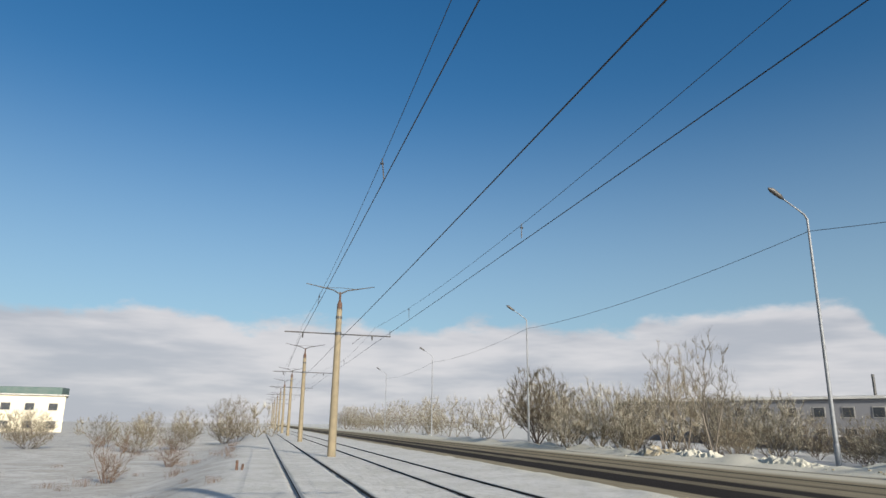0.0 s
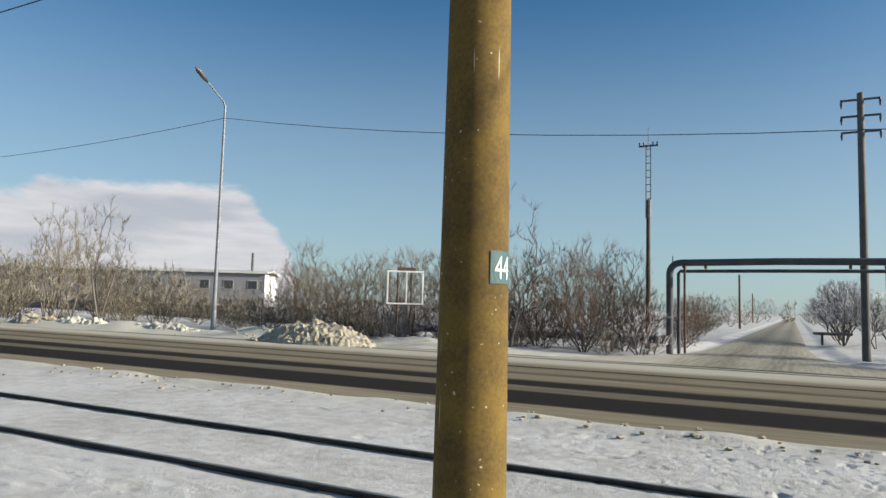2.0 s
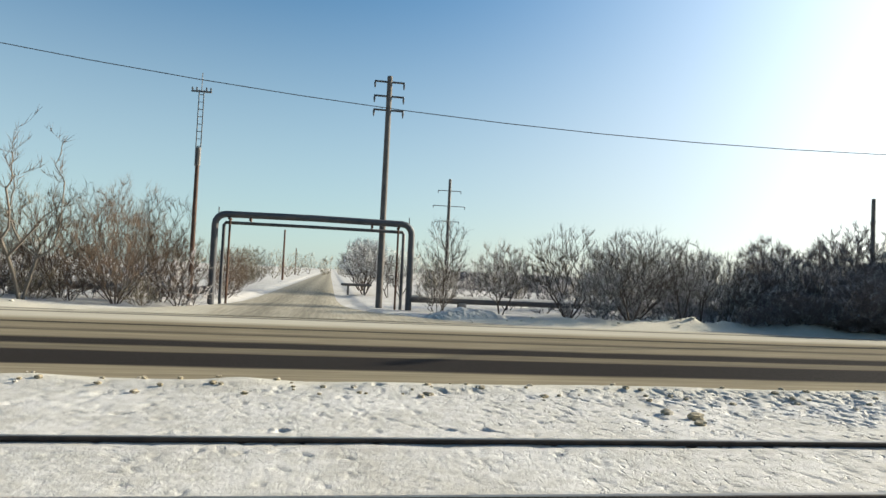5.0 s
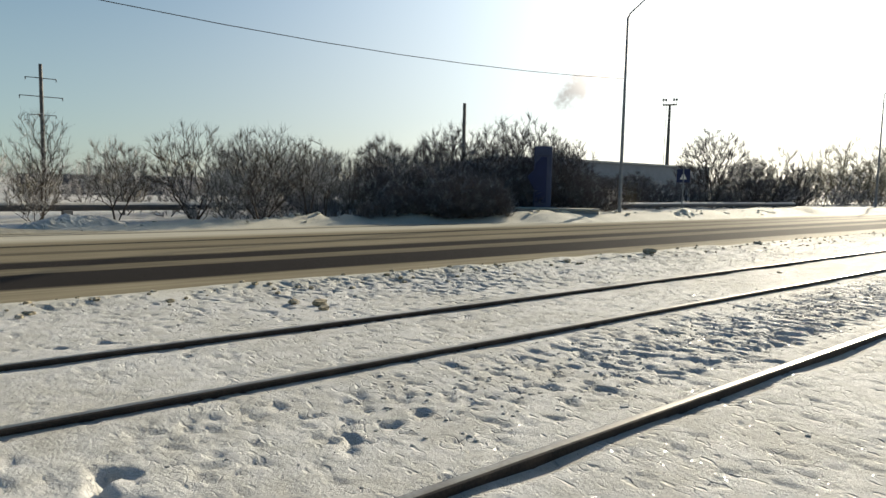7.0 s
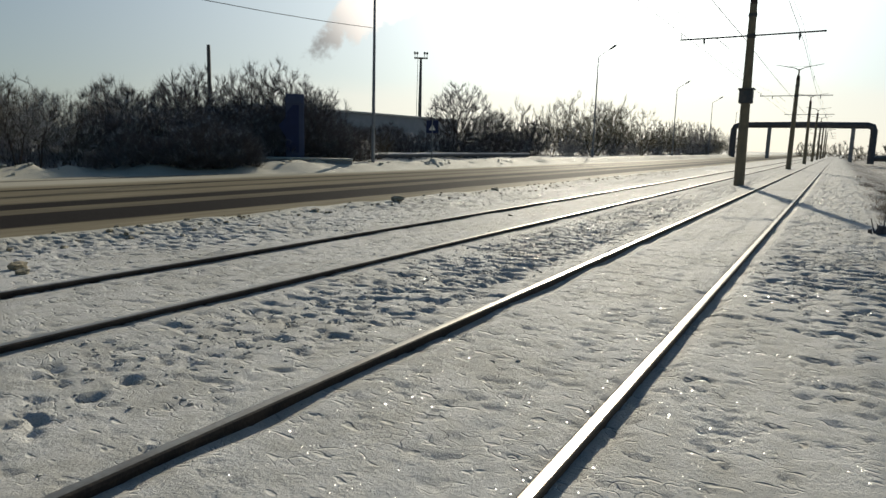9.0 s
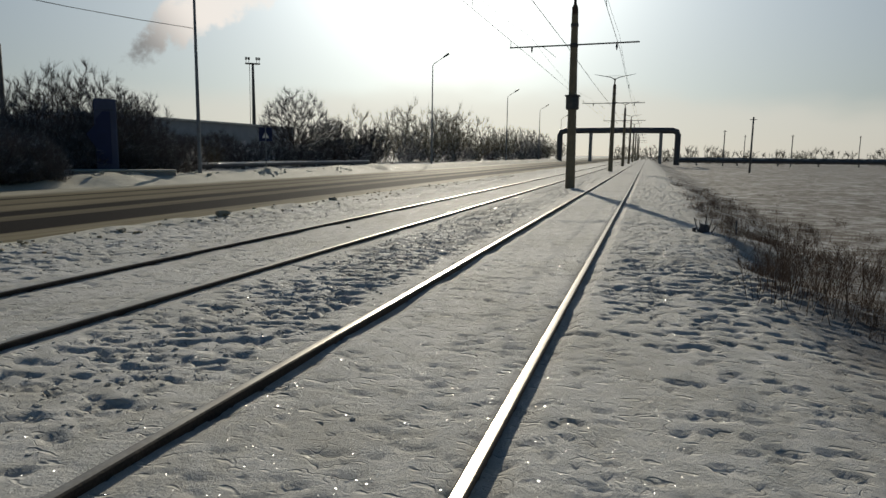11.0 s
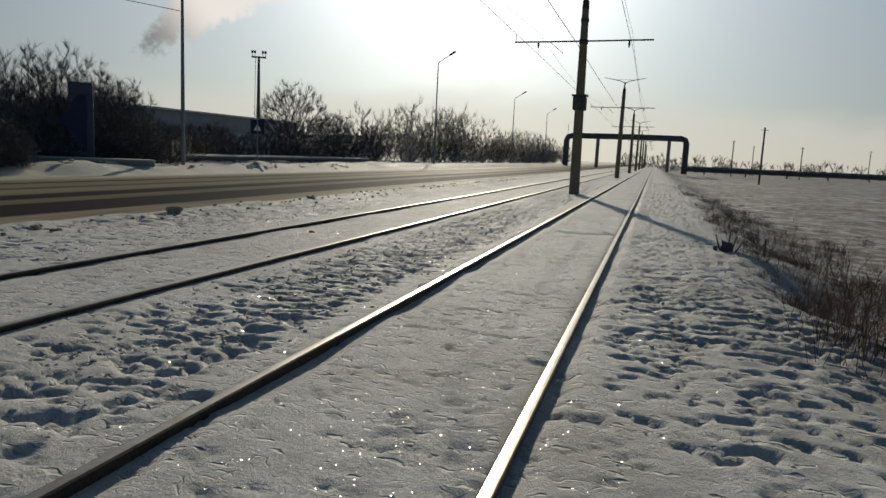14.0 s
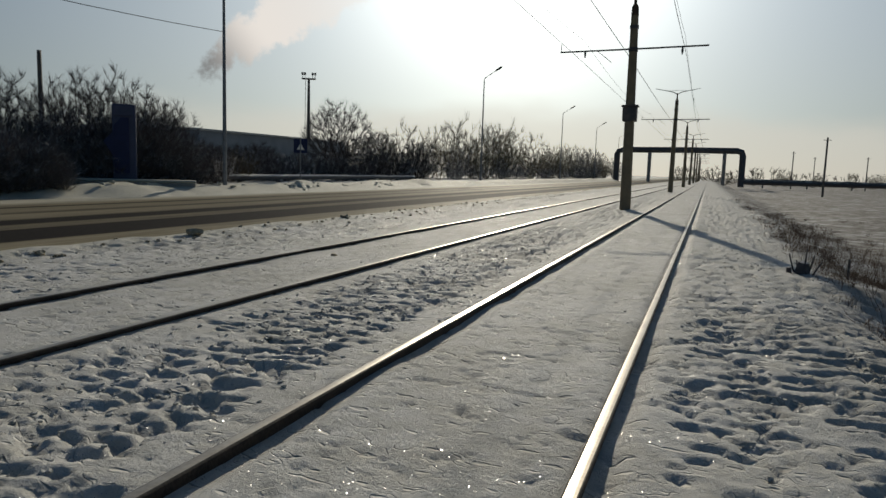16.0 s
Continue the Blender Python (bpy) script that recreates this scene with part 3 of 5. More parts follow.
# ---- tram line ----
def build_rail(x):
    prof = [(-0.070, -0.12), (-0.018, -0.10), (-0.018, -0.035), (-0.036, -0.026), (-0.036, -0.006), (-0.030, 0.0), (0.030, 0.0), (0.036, -0.006), (0.036, -0.026), (0.018, -0.035), (0.018, -0.10), (0.070, -0.12)]
    ys = [-900, -300, -120, -60, -25, -8.4, 12, 40, 120, 300, 900]
    rail = thing("tram_rail", x, 0, 0.004, label="rusty steel tram rail with polished head half sunk in snow", category="rail", group="tram rails")
    web, head = Shape(), Shape()
    n = len(prof)
    for y in ys:
        web.v += [(p, y, q) for p, q in prof]
        head.v += [(p, y, 0.002 + (0.001 if abs(p) < 0.02 else 0)) for p in (-0.025, -0.01, 0.01, 0.025)]
    for j in range(len(ys) - 1):
        web.f += [(j * n + i, j * n + n + i, j * n + n + i + 1, j * n + i + 1) for i in range(n - 1)]
        head.f += [(j * 4 + i, j * 4 + 4 + i, j * 4 + 5 + i, j * 4 + 1 + i) for i in range(3)]
    part("rail_body", web, RAILWEB, rail)
    part("running_surface", head, RAILTOP, rail, "worn bright running surface")
    return rail


for rx in RAILS:
    build_rail(rx)


def build_pole(mat, label):
    """Contact-line pole: tapered concrete shaft, steel top, cross arm and the two-armed bracket above."""
    pole = thing("tram_pole", label=label, category="utility pole", group="tram poles")
    part("shaft", Shape().tube([(0, 0, -0.4), (0, 0, 0.0), (0, 0, 2.5), (0, 0, 5.0), (0, 0, 7.2)], [0.215, 0.207, 0.186, 0.162, 0.135], 28), mat, pole, smooth=True)
    part("steel_cap", Shape().tube([(0, 0, 7.15), (0, 0, 7.45), (0, 0, 7.6), (0, 0, 8.05)], [0.14, 0.13, 0.06, 0.05], 12), RUST, pole, "rusty steel cap", smooth=True)
    part("clamp", Shape().tube([(0, 0, 6.68), (0, 0, 6.80)], 0.165, 16), DARK, pole)
    part("clamp", Shape().tube([(0, 0, 5.84), (0, 0, 6.0)], 0.172, 16), DARK, pole)
    arm = Shape().tube([(-2.65, 0.17, 5.95), (0, 0.17, 5.92), (2.7, 0.17, 5.90)], 0.032, 8)
    a = part("cross_arm", arm, DARK, pole, smooth=True)
    for x in (-1.75, 1.75):
        part("insulator", Shape().tube([(x, 0.17, 5.92), (x, 0.17, 5.80), (x, 0.17, 5.66)], [0.03, 0.045, 0.02], 8), DARK, a)
    part("pin", Shape().tube([(2.66, 0.17, 5.9), (2.66, 0.17, 6.2)], 0.016, 6), DARK, a)
    part("stay", Shape().tube([(1.3, 0.17, 5.9), (0.95, 0.17, 5.62), (0.75, 0.17, 5.45)], 0.012, 5), DARK, a)
    for sx in (-1, 1):
        part("bracket_arm", Shape().tube([(0, 0, 7.95), (sx * 0.35, 0, 8.15), (sx * 1.75, 0, 8.42)], [0.04, 0.035, 0.02], 8), DARK, pole, smooth=True)
    part("bracket_tie", Shape().tube([(-0.75, 0, 8.25), (0, 0, 8.28), (0.75, 0, 8.25)], 0.012, 5), DARK, pole)
    return pole


POLE_Y = [34.5, 62.2, 89.8, 113.4, 137.0, 164.0, 192.0, 222.0, -31.1, -63.9, -95.0, -124.0, -154.0, -184.0, -214.0, -245.0]
first_pole = build_pole(YELLOW, "ochre-painted round tram pole with a teal number band")
first_pole.matrix_basis = pose(3.50, 1.64, 0, 0, 0, 0)
grey_pole = build_pole(BEIGE, "weathered beige concrete tram pole carrying the overhead line")
for i, y in enumerate(POLE_Y):
    lean = ((i * 37) % 11 - 5) * 0.12
    tilt = 0.25 if y == 34.5 else lean
    place = pose(3.50, y, 0, -lean * 0.6, tilt, ((i * 53) % 7 - 3) * 0.8)
    if i:
        copy_thing(grey_pole, place)
    else:
        grey_pole.matrix_basis = place


def number_plate():
    """The pole's painted number on a teal band, wrapped round the shaft."""
    band = Shape()
    r, a0, a1, k = 0.1975, radians(231), radians(312), 12
    for z in (1.605, 1.785):
        band.v += [(r * math.cos(a0 + (a1 - a0) * i / k), r * math.sin(a0 + (a1 - a0) * i / k), z) for i in range(k + 1)]
    band.f = [(i, i + 1, k + 2 + i, k + 1 + i) for i in range(k)]
    plate = part("number_band", band, TEAL, first_pole, "teal painted band with white number 44", smooth=True)
    curve = bpy.data.curves.new("number", "FONT")
    curve.body, curve.size, curve.extrude = "44", 0.165, 0.0
    curve.space_character = 1.0
    tmp = new("number", curve)
    bpy.context.view_layer.update()
    mesh = bpy.data.meshes.new_from_object(tmp.evaluated_get(bpy.context.evaluated_depsgraph_get()))
    bpy.data.objects.remove(tmp)
    for v in mesh.vertices:
        a = radians(238) + v.co.x * 0.74 / r
        v.co = ((r + 0.004) * math.cos(a), (r + 0.004) * math.sin(a), 1.632 + v.co.y * 1.1)
    part("number", mesh, WHITE, plate, "white painted number 44")


number_plate()
# switch box on the next pole to the south
box = part("switch_box", Shape().box(0, -0.02, 3.55, 0.52, 0.46, 0.55, 0.03).box(0, -0.02, 3.85, 0.62, 0.56, 0.06, 0.01), DARK, [o for o in scene.objects if o.name.startswith("tram_pole") and abs(o.location.y + 31.1) < 0.1][0], "steel box clamped round the pole")


def wire(name, pts, r, label, sag=0.0, deep=()):
    """A wire hung through its supports with a sag in each span."""
    line = []
    for k, ((x0, y0, z0), (x1, y1, z1)) in enumerate(zip(pts, pts[1:])):
        low = deep[k] if deep else sag
        for i in range(16):
            t = i / 16
            line.append((x0 + (x1 - x0) * t, y0 + (y1 - y0) * t, z0 + (z1 - z0) * t - 4 * low * t * (1 - t)))
    line.append(pts[-1])
    return solid(name, Shape().tube(line, r, 5), WIRE, label, "overhead wire")


ALL_Y = sorted(POLE_Y + [1.64])
for cx, zig, drops in ((1.74, 0.10, (10.9, 24.0, -9.0, -22.0, 47.0, -47.0)), (5.40, -0.02, (13.7, 26.0, -8.0, -21.0, 48.0, -46.0))):
    wire("contact_wire", [(cx + zig * (-1) ** i, y, 5.60 if cx < 3 else 5.52) for i, y in enumerate(ALL_Y)], 0.009, "dark copper contact wire over the tram track", 0.03)
    wire("catenary_wire", [(cx, y, 6.32) for y in ALL_Y], 0.0055, "thin carrier wire above the contact wire", 0.46)
    for y in drops:
        k = min(range(len(ALL_Y) - 1), key=lambda i: abs((ALL_Y[i] + ALL_Y[i + 1]) / 2 - y))
        t = (y - ALL_Y[k]) / (ALL_Y[k + 1] - ALL_Y[k])
        zz = 6.32 - 1.84 * t * (1 - t)
        xx = cx + zig * ((-1) ** k * (1 - t) + (-1) ** (k + 1) * t)
        solid("dropper", Shape().tube([(cx, y, zz + 0.03), (xx, y, 5.58)], 0.011, 5).tube([(cx - 0.03, y, zz - 0.07), (cx + 0.03, y, zz - 0.07)], 0.02, 5), WIRE, "short dropper joining carrier and contact wire", "wire clamp")
wire("feeder_cable", [(3.86, y, 5.92) for y in ALL_Y], 0.013, "thick feeder cable along the tram poles", 0.06)


# ---- street lighting ----
def build_lamp():
    lamp = thing("street_lamp", label="tall galvanised street lamp with a single arm over the road", category="street lamp", group="street lamps")
    part("pole", Shape().tube([(0, 0, -0.5), (0, 0, 0.0), (0, 0, 5.0), (0, 0, 10.75)], [0.105, 0.10, 0.078, 0.05], 14), ZINC, lamp, smooth=True)
    part("base_sleeve", Shape().tube([(0, 0, -0.3), (0, 0, 0.9), (0, 0, 0.95)], [0.12, 0.12, 0.10], 14), ZINC, lamp, smooth=True)
    part("arm", Shape().tube([(0, 0, 10.7), (-0.12, 0, 10.92), (-0.5, 0, 11.16), (-1.25, 0, 11.62)], [0.05, 0.042, 0.036, 0.03], 10), ZINC, lamp, smooth=True)
    head = part("lamp_head", Shape().tube([(-1.15, 0, 11.55), (-1.3, 0, 11.66), (-1.75, 0, 11.94), (-1.92, 0, 12.02)], [0.04, 0.10, 0.12, 0.03], 10), DARK, lamp, "dark lamp head", smooth=True)
    return lamp


lamp = build_lamp()
lamp.matrix_basis = pose(23.32, 24.19, 0)
for x, y in ((22.7, 57.0), (22.8, 93.0), (22.8, 130.0), (20.5, -28.8), (23.3, -73.5), (23.3, -115.0), (23.2, -150.0), (23.2, -188.0)):
    drop = -0.98 if y == -28.8 else min(0.0, height(x, y) + 0.05)
    copy_thing(lamp, pose(x, y, drop, 0, 0, 0))
wire("lighting_cable", [(22.8, 130.0, 10), (22.8, 93.0, 10.0), (22.7, 57.0, 10.0), (23.32, 24.19, 10.15), (20.6, -28.8, 6.85)], 0.014, "sagging cable strung between the street lamps", 0.0, (0.5, 0.5, 0.5, 1.82))


# ---- masts, pipes and signs east of the road ----
def build_gantry():
    g = thing("pipe_gantry", 28.3, 0.55, -0.12, label="dark lagged heating pipes carried over the side road in a portal", category="pipe gantry")
    yl, yr, z = 3.95, -3.95, 3.55

    def portal(r, yl, yr, z, bend):
        pts = [(0, yl, -0.1), (0, yl, z - bend)]
        pts += [(0, yl - bend * (1 - math.cos(a)), z - bend + bend * math.sin(a)) for a in (0.4, 0.8, 1.2)]
        pts += [(0, yl - bend, z), (0, (yl + yr) / 2, z + 0.03), (0, yr + bend, z)]
        pts += [(0, yr + bend * (1 - math.sin(a)), z - bend + bend * math.cos(a)) for a in (0.4, 0.8, 1.2)]
        pts += [(0, yr, z - bend), (0, yr, -0.1)]
        return Shape().tube(pts, r, 12)

    part("main_pipe", portal(0.135, yl, yr, z, 0.42), LAG, g, "thick lagged pipe", smooth=True)
    low = Shape().tube([(0.3, yl - 0.30, -0.1), (0.3, yl - 0.30, z - 0.42), (0.3, yl - 0.36, z - 0.32), (0.3, 0, z - 0.31), (0.3, yr + 0.36, z - 0.32), (0.3, yr + 0.30, z - 0.42), (0.3, yr + 0.30, -0.1)], 0.07, 10)
    part("return_pipe", low, LAG, g, smooth=True)
    for y in (yl - 0.55, yr + 0.55):
        part("leg", Shape().tube([(0.15, y, -0.1), (0.15, y, z - 0.2)], 0.045, 8), RUST, g, "rusty steel leg")
        part("bracket", Shape().box(0.15, y, z - 0.17, 0.5, 0.10, 0.08, 0.015), RUST, g)
    for y in (yl - 0.12, yr + 0.12):
        part("vent", Shape().tube([(0, y, z), (0, y, z + 0.28)], 0.02, 6), DARK, g)
    part("saddle", Shape().box(0.15, 2.6, z - 0.17, 0.4, 0.08, 0.14, 0.01), RUST, g)
    part("saddle", Shape().box(0.15, -2.3, z - 0.17, 0.4, 0.08, 0.14, 0.01), RUST, g)


def build_mast_ladder():
    m = thing("utility_pole", 30.5, 5.75, -0.12, label="rusty steel pole with an open ladder-like top and crossarm", category="utility pole")
    part("shaft", Shape().tube([(0, 0, -0.2), (0, 0, 3.0), (0, 0, 6.35)], [0.115, 0.10, 0.085], 10), RUST, m, smooth=True)
    part("sleeve", Shape().tube([(0, 0, 5.7), (0, 0, 6.5)], 0.125, 10), DARK, m)
    for y in (-0.1, 0.1):
        part("upright", Shape().tube([(0, y, 5.7), (0, y, 9.0)], 0.022, 6), DARK, m)
    for i in range(8):
        part("rung", Shape().tube([(0, -0.1, 6.55 + i * 0.32), (0, 0.1, 6.55 + i * 0.32)], 0.016, 5), DARK, m)
    arm = part("crossarm", Shape().box(0, 0, 8.93, 0.08, 0.85, 0.07, 0.01), DARK, m)
    for y in (-0.38, -0.2, 0.2, 0.38):
        part("insulator", Shape().tube([(0, y, 8.95), (0, y, 9.05), (0, y, 9.12)], [0.02, 0.04, 0.02], 6), DARK, arm)
    part("spike", Shape().tube([(0, 0, 8.9), (0, 0, 9.75)], 0.018, 5), DARK, m)


def build_mast_arms(x, y, h, arms, r, label, mat):
    m = thing("power_pole", x, y, height(x, y), label=label, category="power pole")
    part("shaft", Shape().tube([(0, 0, -0.3), (0, 0, h * 0.5), (0, 0, h)], [r, r * 0.9, r * 0.78], 12), mat, m, smooth=True)
    for z, half in arms:
        a = part("crossarm", Shape().box(0, 0, z, 0.09, 2 * half, 0.07, 0.01), DARK, m)
        for e in (-half + 0.03, half - 0.03):
            part("insulator", Shape().tube([(0, e, z), (0, e, z - 0.12), (0, e, z - 0.3)], [0.03, 0.05, 0.02], 6), DARK, a)
    return m


def build_plain_pole(x, y, h, r, label, cross=0.0, mat=None):
    p = thing("utility_pole", x, y, height(x, y), label=label, category="utility pole", group="far poles")
    part("shaft", Shape().tube([(0, 0, -0.3), (0, 0, h)], [r, r * 0.75], 8), mat or RUST, p, smooth=True)
    if cross:
        part("crossarm", Shape().box(0, 0, h - 0.35, 2 * cross, 0.08, 0.08, 0.01), DARK, p)


def pipeline(pts, r, label, snow):
    p = thing("heating_pipe", label=label, category="heating pipe")
    part("pipe", Shape().tube(pts, r, 12), LAG, p, smooth=True)
    (x0, y0, z0) = pts[0]
    for a, b in zip(pts, pts[1:]):
        d = math.dist(a, b)
        for i in range(max(1, int(d / 7))):
            t = (i + 0.5) / max(1, int(d / 7))
            c = [a[k] + (b[k] - a[k]) * t for k in range(3)]
            part("support", Shape().box(c[0], c[1], c[2] - r - 0.25, 0.35, 0.35, 0.6, 0.03), CONCRETE, p)
    if snow:
        cap = Shape()
        for a, b in zip(pts, pts[1:]):
            n = 10
            d = Vector(b) - Vector(a)
            side = Vector((d.y, -d.x, 0)).normalized()
            base = len(cap.v)
            for i in range(n + 1):
                c = Vector(a) + d * i / n
                h = 0.05 + 0.05 * noise.noise((c.x, c.y, 3.1))
                for u, w in ((-0.95, 0.45), (-0.6, 0.85 + h), (0, 1.02 + h * 2), (0.6, 0.85 + h), (0.95, 0.45)):
                    cap.v.append(tuple(c + side * u * r + Vector((0, 0, w * r))))
            cap.f += [(base + i * 5 + k, base + i * 5 + 5 + k, base + i * 5 + 6 + k, base + i * 5 + 1 + k) for i in range(n) for k in range(4)]
        part("snow_cap", cap, SNOW, p, "snow lying along the pipe", smooth=True)


def build_sign_frame():
    f = thing("sign_frame", 23.5, 13.95, -0.05, 37, label="empty white rectangular sign frame on two thin posts", category="sign frame")
    for y, w in ((0.71, 0.030), (-0.71, 0.030), (-0.05, 0.022)):
        part("upright", Shape().box(0, y, 2.2, 0.05, w * 2, 1.34, 0.008), WHITE, f)
    for z in (1.56, 2.85):
        part("rail", Shape().box(0.002, 0, z, 0.05, 1.48, 0.06, 0.008), WHITE, f)
    for y in (0.3, -0.25):
        part("post", Shape().tube([(0.06, y, -0.2), (0.06, y, 2.9)], 0.035, 8), RUST, f, "rusty post")
    part("top_board", Shape().box(0.05, -0.05, 2.95, 0.05, 0.75, 0.14, 0.01), RUST, f, "rusty board")


def build_pylon():
    p = thing("advertising_pylon", 22.25, -24.8, 0.15, 42, "blue and pale grey roadside pylon with an arrow-shaped side", "advertising pylon")
    part("body", Shape().box(-0.12, 0, 1.62, 0.86, 0.20, 3.24, 0.03), SLATE, p)
    s = Shape()
    out = [(0.25, 0.55), (-0.30, 0.55), (-0.30, 2.72), (-0.02, 2.72), (0.25, 2.4), (0.25, 2.2), (0.62, 1.78), (0.25, 1.15)]
    n = len(out)
    s.v = [(x, 0.155, z) for x, z in out] + [(x, 0.104, z) for x, z in out]
    s.f = [tuple(range(n)), tuple(range(2 * n - 1, n - 1, -1))] + [(i, n + i, n + (i + 1) % n, (i + 1) % n) for i in range(n)]
    part("blue_panel", s, BLUE, p, "blue arrow-shaped panel")
    part("top_panel", Shape().box(-0.12, 0.125, 3.0, 0.80, 0.05, 0.44, 0.01), SLATE, p)
    plinth = thing("low_wall", 21.95, -24.5, 0.1, 42, "low concrete slab with a thin cover of snow", "low wall")
    part("slab", Shape().box(-0.4, 0.3, 0.10, 4.6, 0.9, 0.40, 0.04), CONCRETE, plinth)
    part("snow_cap", Shape().box(-0.4, 0.3, 0.34, 4.66, 0.96, 0.09, 0.035), SNOW, plinth, "snow on top")


def build_crossing_sign():
    c = thing("road_sign", 21.7, -36.6, 0.15, 31, "square blue pedestrian crossing sign on a thin post", "road sign")
    part("post", Shape().tube([(0, 0.05, -0.3), (0, 0.05, 2.6)], 0.032, 8), ZINC, c, smooth=True)
    b = part("board", Shape().box(0, 0, 2.13, 0.74, 0.03, 0.78, 0.01), BLUE, c, "blue board")
    s = Shape()
    s.v = [(-0.2, 0.019, 1.92), (0.2, 0.019, 1.92), (0, 0.019, 2.3)]
    s.f = [(0, 2, 1)]
    part("triangle", s, WHITE, b, "white triangle")


def build_flood_mast():
    f = thing("floodlight_mast", 91.7, -147.0, -0.3, 30, "tall floodlight mast with a ring of lamps", "floodlight mast")
    part("shaft", Shape().tube([(0, 0, -0.3), (0, 0, 22.2)], [0.55, 0.28], 12), DARK, f, smooth=True)
    part("platform", Shape().box(0, 0, 22.0, 3.4, 1.6, 0.22, 0.04), DARK, f)
    for x in (-1.5, -0.9, 0.9, 1.5):
        part("floodlight", Shape().box(x, 0, 23.2, 0.5, 0.5, 0.6, 0.08).tube([(x, 0, 22.1), (x, 0, 23.0)], 0.06, 6), DARK, f)
    part("ladder", Shape().tube([(0.9, 0, 0), (0.75, 0, 21.8)], 0.06, 5), DARK, f)


def house(name, a, b, depth, h, base, wall, roof, rows, cols, label, flip=1, win=(1.2, 1.3), pitch=0.0, end=None):
    """A long building: front wall from a to b in plan, windows as real recessed openings' frames with panes."""
    A, B = Vector((*a, 0)), Vector((*b, 0))
    L = (B - A).length
    ang = math.degrees(math.atan2(B.y - A.y, B.x - A.x))
    t = thing(name, a[0], a[1], base, ang, label, "building")
    part("wall", Shape().box(L / 2, flip * depth / 2, h / 2, L, depth, h, 0.05), wall, t)
    if end is not None:
        part("end_wall", Shape().box(L + 0.03, flip * depth / 2, h / 2, 0.06, depth, h * 0.98, 0.01), end, t, "white end wall")
    s = Shape()
    y0, y1 = -0.4 * flip, (depth + 0.4) * flip
    ym, zr = (y0 + y1) / 2, h + pitch
    s.v = [(-0.4, y0, h), (L + 0.4, y0, h), (L + 0.4, ym, zr), (-0.4, ym, zr), (-0.4, y1, h), (L + 0.4, y1, h)]
    s.v += [(x, y, z + 0.25) for x, y, z in s.v]
    s.f = [(0, 1, 2, 3), (3, 2, 5, 4), (6, 9, 8, 7), (9, 10, 11, 8), (0, 6, 7, 1), (4, 5, 11, 10), (0, 3, 9, 6), (3, 4, 10, 9), (1, 7, 8, 2), (2, 8, 11, 5)]
    part("roof", s, roof, t, "snow-covered roof" if roof is SNOW else "")
    for r in range(rows):
        for c in range(cols):
            x = L * (c + 0.5) / cols
            z = h * (r + 0.62) / (rows + 0.25)
            w = part("window", Shape().box(x, -0.03 * flip, z, win[0], 0.10, win[1], 0.02), CONCRETE, t, "grey window frame")
            part("pane", Shape().box(x, -0.075 * flip, z, win[0] - 0.2, 0.04, win[1] - 0.2), GLASS, w, "dark window pane")
    return t


def build_table():
    t = thing("garden_table", 43.0, -1.75, -0.12, 20, "low dark wooden table standing under frosted trees", "table")
    part("tabletop", Shape().box(0, 0, 0.62, 0.8, 1.8, 0.16, 0.05), DARK, t)
    for y in (-0.55, 0.55):
        part("leg", Shape().box(0, y, 0.27, 0.12, 0.10, 0.58, 0.01), DARK, t)


def build_long_fence():
    f = thing("panel_fence", label="long weathered grey concrete fence behind the trees", category="fence")
    panel = Shape().box(0, 1.48, 0.95, 0.12, 2.9, 2.1, 0.02).mesh("panel")
    post = Shape().box(0, 0, 1.0, 0.22, 0.2, 2.3, 0.02).mesh("post")
    for i in range(22):
        x, y = 72.0 - i * 0.35, -10.0 - i * 3.0
        for d, nm in ((panel, "panel"), (post, "post")):
            o = part(nm, d, CONCRETE if nm == "post" else DARKWALL, f)
            o.matrix_basis = pose(x, y - 3.0, -0.25, 0, 0, -6.7)


def build_fence():
    f = thing("panel_fence", label="dark weathered concrete panel fence", category="fence")
    x0, y0, x1, y1, n = 38.0, 30.0, 52.0, 84.0, 26
    ang = math.degrees(math.atan2(y1 - y0, x1 - x0))
    data = Shape().box(1.02, 0, 0.75, 2.0, 0.12, 1.6, 0.02).mesh("panel")
    post = Shape().box(0, 0, 0.8, 0.18, 0.2, 1.75, 0.02).mesh("post")
    for i in range(n):
        x, y = x0 + (x1 - x0) * i / n, y0 + (y1 - y0) * i / n
        for d, nm in ((data, "panel"), (post, "post")):
            o = part(nm, d, CONCRETE if nm == "post" else DARKWALL, f)
            o.matrix_basis = pose(x, y, -0.55, 0, 0, ang)


DARKWALL = material("dark_fence_panel", (0.10, 0.10, 0.11), 0.85, 0, (0.06, 0.06, 0.07), 1.0, 12.0)
SLATE = material("slate_blue_panel", (0.055, 0.066, 0.12), 0.6, 0, (0.045, 0.055, 0.10), 2.0, 12.0)
build_gantry()
build_mast_ladder()
build_mast_arms(29.4, -2.25, 10.05, [(9.8, 0.66), (9.17, 0.66), (8.56, 0.66)], 0.15, "dark grey power pole with three short crossarms", POLEGREY)
build_mast_arms(74.0, -12.6, 12.1, [(10.8, 1.3), (9.1, 1.8), (7.4, 1.2)], 0.2, "distant power pole with three crossarms behind the trees", DARK)
build_plain_pole(80.0, 5.4, 5.8, 0.13, "plain dark pole beside the side road", 0.35)
build_plain_pole(140.0, 7.2, 5.4, 0.13, "plain dark pole beside the side road", 0.35)
build_plain_pole(38.0, -33.8, 7.4, 0.16, "bare dark pole rising from the bushes", 0, DARK)
